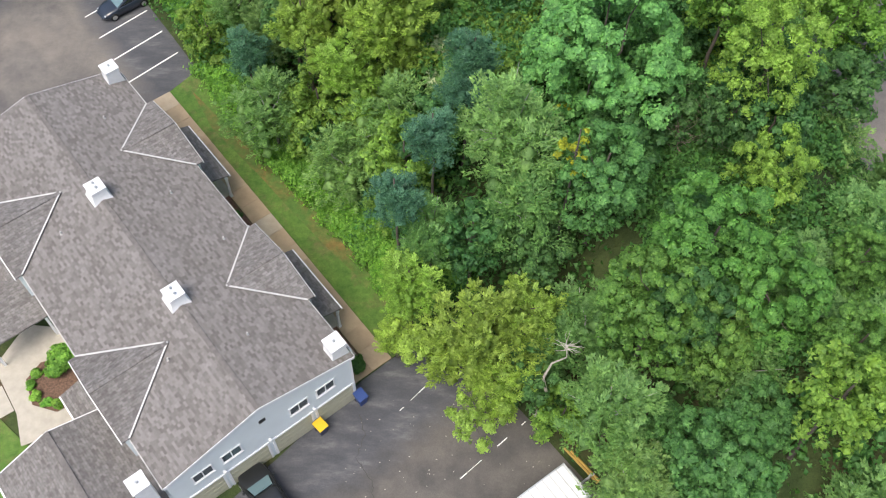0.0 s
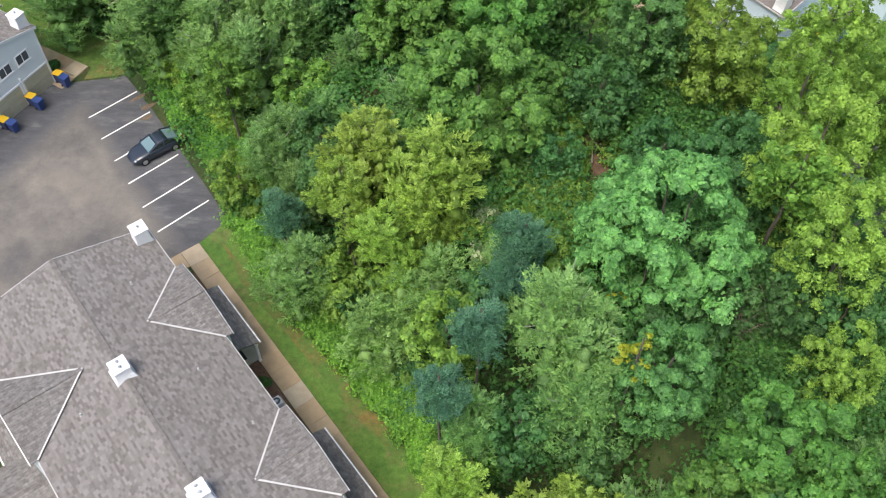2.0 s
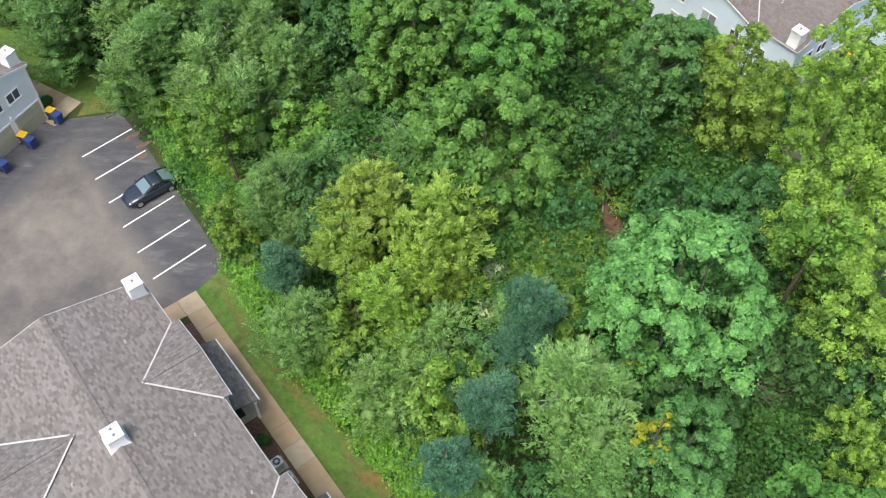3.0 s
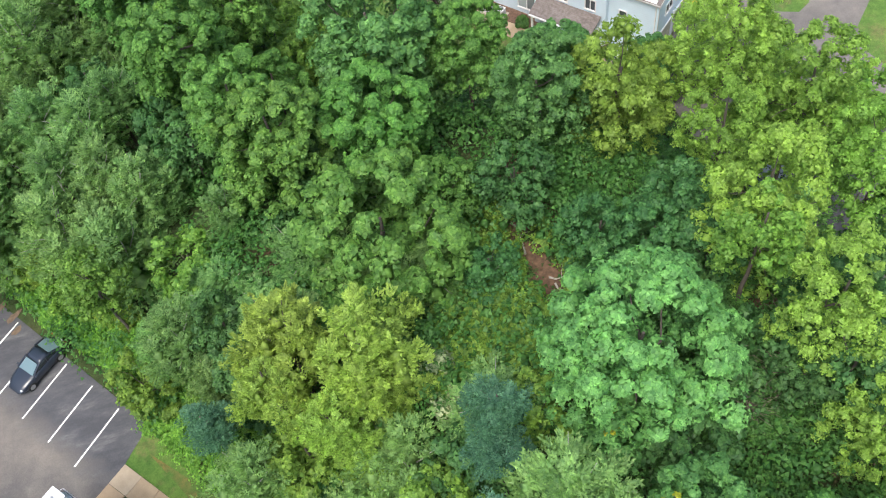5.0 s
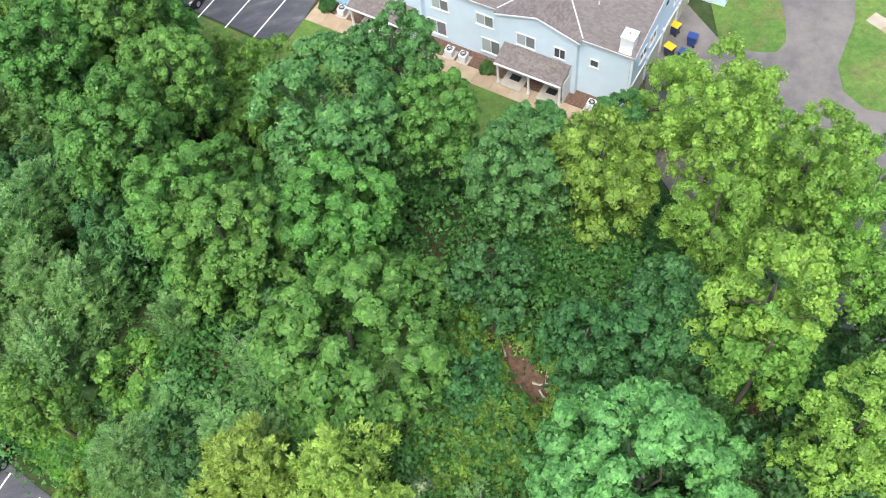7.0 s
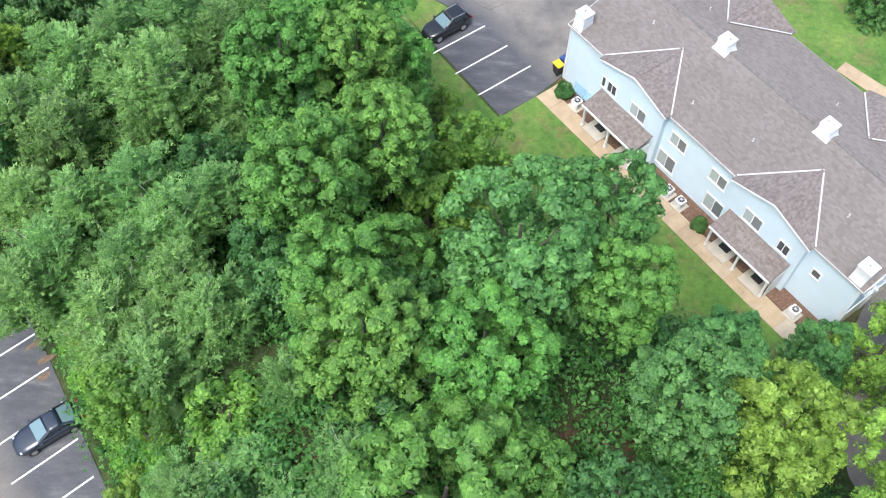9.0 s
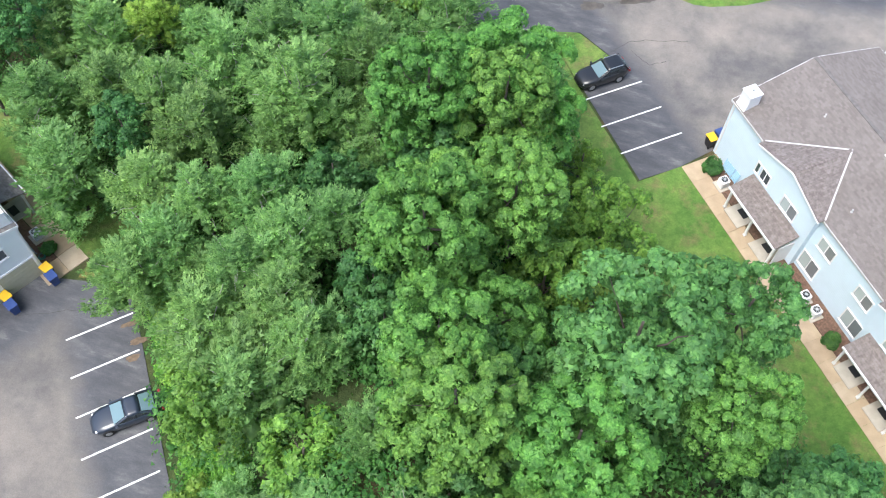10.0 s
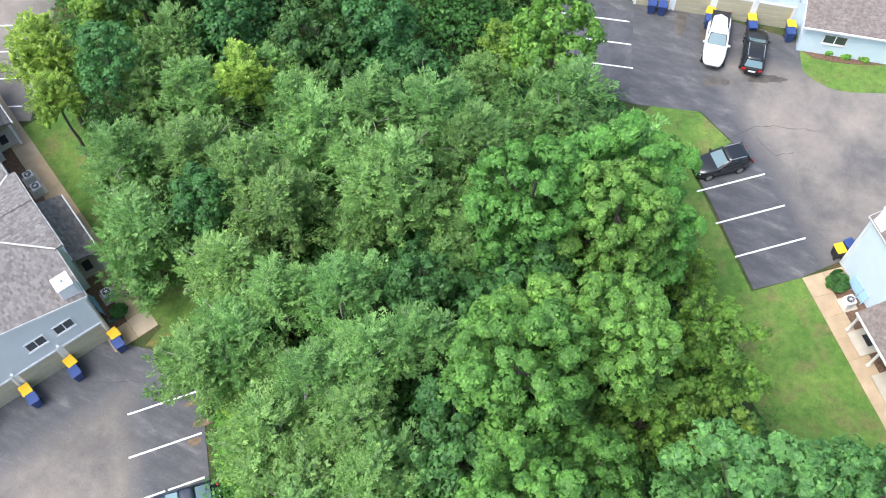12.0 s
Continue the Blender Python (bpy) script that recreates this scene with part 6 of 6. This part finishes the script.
def crack(points, seed):
    rnd = random.Random(seed)
    pts = [Vector((*p, 0.0)) for p in points]
    line_pts = []
    for a, b in zip(pts, pts[1:]):
        for k in range(6):
            line_pts.append(a.lerp(b, k / 6) + Vector((rnd.uniform(-0.07, 0.07), rnd.uniform(-0.07, 0.07), 0)))
    line_pts.append(pts[-1])
    bm = bmesh.new()
    rows = []
    for i, p in enumerate(line_pts):
        w = (line_pts[min(i + 1, len(line_pts) - 1)] - line_pts[max(i - 1, 0)]).normalized()
        side = Vector((-w.y, w.x, 0)) * rnd.uniform(0.008, 0.026)
        rows.append((bm.verts.new(p - side + Vector((0, 0, 0.036))), bm.verts.new(p + side + Vector((0, 0, 0.036)))))
    for (a, b), (c, d) in zip(rows, rows[1:]):
        bm.faces.new((a, c, d, b))
    return tagged(obj("asphalt_crack", bm, CRACK), "dark sealed crack in the asphalt", "crack", "asphalt cracks", "structure")


crack([(-4.6, 20.2), (-4.2, 19.0), (-4.6, 17.6), (-3.6, 16.2), (-3.4, 14.8)], 1)
crack([(-5.4, 91.8), (-3.8, 94.0), (-2.6, 94.6), (0.6, 95.6)], 2)
crack([(-3.4, 93.2), (-1.8, 92.2), (-0.6, 93.0)], 3)
crack([(-35.8, 57.6), (-33.8, 58.6), (-32.2, 59.4)], 5)
path("path_e_back", (25.6, 88.6), (30.6, 84.4), 1.3, "concrete path across the back lawn", 1.5, 1)
path("path_far_lawn", (42.6, 66.8), (44.6, 61.8), 1.2, "concrete path across the far lawn", 1.5, 1)


# damp stains on the asphalt
def wet():
    m, nt, b = mat("damp_stain", 0.6)
    v = coords(nt, world_space=True)
    nt.links.new(ramp(nt, noise_of(nt, v, 1.3, 6, 0.65), ((0.35, (0.05, 0.045, 0.042)), (0.65, (0.1, 0.086, 0.074)))), b.inputs["Base Color"])
    return m


WET = wet()


def stain(x, y, long, wide, turn, seed, z=0.037, material=WET, name="damp_stain", label="dark damp stain on the asphalt", category="stain"):
    rnd = random.Random(seed)
    bm = bmesh.new()
    ring = []
    phase = [rnd.uniform(0, 6.28) for _ in range(4)]
    for k in range(40):
        a = k * math.tau / 40
        q = 1 + 0.16 * math.sin(2 * a + phase[0]) + 0.12 * math.sin(3 * a + phase[1]) + 0.08 * math.sin(7 * a + phase[2]) + 0.06 * math.sin(11 * a + phase[3])
        ring.append(bm.verts.new((long * q * math.cos(a), wide * q * math.sin(a), 0)))
    bm.faces.new(ring)
    ob = tagged(obj(name, bm, material), label, category, "", "structure")
    ob.matrix_basis = pose(x, y, z, 0, 0, turn)


for i, (x, y, a, b, t) in enumerate(((-7.5, 96.8, 0.9, 0.5, 12), (-4.2, 98.6, 1.3, 0.4, 20), (-11.6, 101.3, 0.5, 1.3, 12), (-9.6, 101.2, 0.4, 1.2, 12), (-6.4, 102.2, 0.5, 1.0, 12))):
    stain(x, y, a, b, t, 200 + i)


# a long leafy branch that hangs out over the car park
def hanging_branch(foot, tip, seed):
    rnd = random.Random(seed)
    foot, tip = Vector(foot), Vector(tip)
    t = group_of("leaning_tree", Matrix.Translation(foot), "thin leaning tree whose yellow-green tip hangs over the asphalt", "tree")
    way = tip - foot
    shared("stem", limb_mesh("stem", (0, 0, 0), way, 0.09, 0.02, BARK, seed, 0.12, 8, 7), t)
    puffs = []
    for k in range(16):
        side = Vector((rnd.gauss(0, 0.8), rnd.gauss(0, 0.55), rnd.gauss(0, 0.3)))
        p = way * rnd.uniform(0.93, 1.08) + side
        puffs.append((p.x, p.y, p.z, rnd.uniform(0.22, 0.4)))
        shared("twig", limb_mesh("twig", way * 0.9, p, 0.018, 0.006, BARK, seed + k, 0.2, 3, 5), t)
    shared("crown", leaf_cloud("crown", puffs, 1700, 0.13, LEAF["locust"], seed, 0.25, 0.8, 0.5), t)


hanging_branch((4.6, 22.4, 0), (1.9, 18.2, 4.6), 301)
hanging_branch((3.4, 23.6, 0), (-0.6, 22.4, 5.4), 311)
shrub("weed_patch", pose(-1.4, 77.9, 0.0), 0.5, SHRUB, "small heap of weeds on the lawn", 130, 400)


LITTER = plain("leaf_litter", (0.115, 0.068, 0.042), 1.0, 0, 0.6, 3.0)
for i, (x, y, a, b, t) in enumerate(((7.0, 44.5, 1.6, 1.1, 70), (6.5, 46.8, 1.3, 0.7, 110), (6.4, 48.7, 1.1, 0.7, 20), (16.9, 39.5, 1.7, 1.0, 40), (18.2, 40.8, 0.9, 0.6, 10))):
    stain(x, y, a, b, t, 230 + i, hill(x, y) + 0.02, LITTER, "soil_patch", "bare red-brown soil and leaf litter under the trees", "bare soil")
MUD = plain("dried_mud", (0.15, 0.105, 0.07), 1.0, 0, 0.3, 4.0)
for i, (x, y, a, b, t) in enumerate(((-28.6, 59.6, 0.7, 0.22, 48), (-27.6, 58.6, 0.6, 0.25, 45), (-27.4, 57.4, 0.5, 0.2, 40))):
    stain(x, y, a, b, t, 250 + i, 0.041, MUD, "mud_stain", "brown dried mud on the stall's asphalt")


# garden things by the corners of the fronts
HOSE = plain("green_hose", (0.05, 0.2, 0.16), 0.5, 0, 0.15)
PALE_BLUE = plain("pale_blue_plastic", (0.35, 0.55, 0.7), 0.5, 0, 0.1)


def hose_coil(m):
    bm = bmesh.new()
    for ring in range(3):
        r, z, tube = 0.24 - 0.03 * ring, 0.03 + 0.05 * ring, 0.026
        rows = []
        for k in range(20):
            a = k * math.tau / 20
            rows.append([bm.verts.new(((r + tube * math.cos(q)) * math.cos(a), (r + tube * math.cos(q)) * math.sin(a), z + tube * math.sin(q))) for q in (i * math.tau / 6 for i in range(6))])
        for k in range(20):
            for i in range(6):
                bm.faces.new((rows[k][i], rows[(k + 1) % 20][i], rows[(k + 1) % 20][(i + 1) % 6], rows[k][(i + 1) % 6]))
    ob = tagged(obj("garden_hose", bm, HOSE), "coiled green garden hose on bark mulch", "hose", "garden hoses")
    ob.matrix_basis = m


def folded_chair(m):
    c = group_of("folded_chair", m, "pale blue folded garden chair leaning on the wall", "chair", "folded garden chairs")
    for x in (-0.25, 0.25):
        part("rail", boxes((x - 0.02, x + 0.02, -0.02, 0.02, 0, 1.0)), PALE_BLUE, c)
    for k in range(6):
        part("slat", boxes((-0.23, 0.23, -0.015, 0.015, 0.14 + k * 0.14, 0.24 + k * 0.14)), PALE_BLUE, c)


for hm in (HOUSE_B, HOUSE_E):
    hose_coil(hm @ pose(12.4, 6.35, 0.052))
    for x, lean in ((11.2, 14), (10.6, 17), (11.7, 12)):
        folded_chair(hm @ pose(x, 6.2, 0.05, lean, 0, 0))


# pale flecks of grit and leaves on the south car park
def grit(outline, count, seed):
    rnd = random.Random(seed)
    bm = bmesh.new()
    xs, ys = [p[0] for p in outline], [p[1] for p in outline]
    for _ in range(count):
        x, y, r, a = rnd.uniform(min(xs), max(xs)), rnd.uniform(min(ys), max(ys)), rnd.uniform(0.02, 0.06), rnd.uniform(0, 6.28)
        if inside(x, y, outline):
            bm.faces.new([bm.verts.new((x + r * math.cos(a + k * 1.57), y + r * 0.7 * math.sin(a + k * 1.57), 0.038)) for k in range(4)])
    tagged(obj("grit", bm, plain("pale_grit", (0.4, 0.37, 0.33), 1.0, 0, 0.3)), "pale grit and fallen leaves on the asphalt", "debris", "", "stuff")


grit([(-4, 21), (1.4, 24.6), (8.6, 16.4), (2, 10), (-6, 16)], 170, 77)
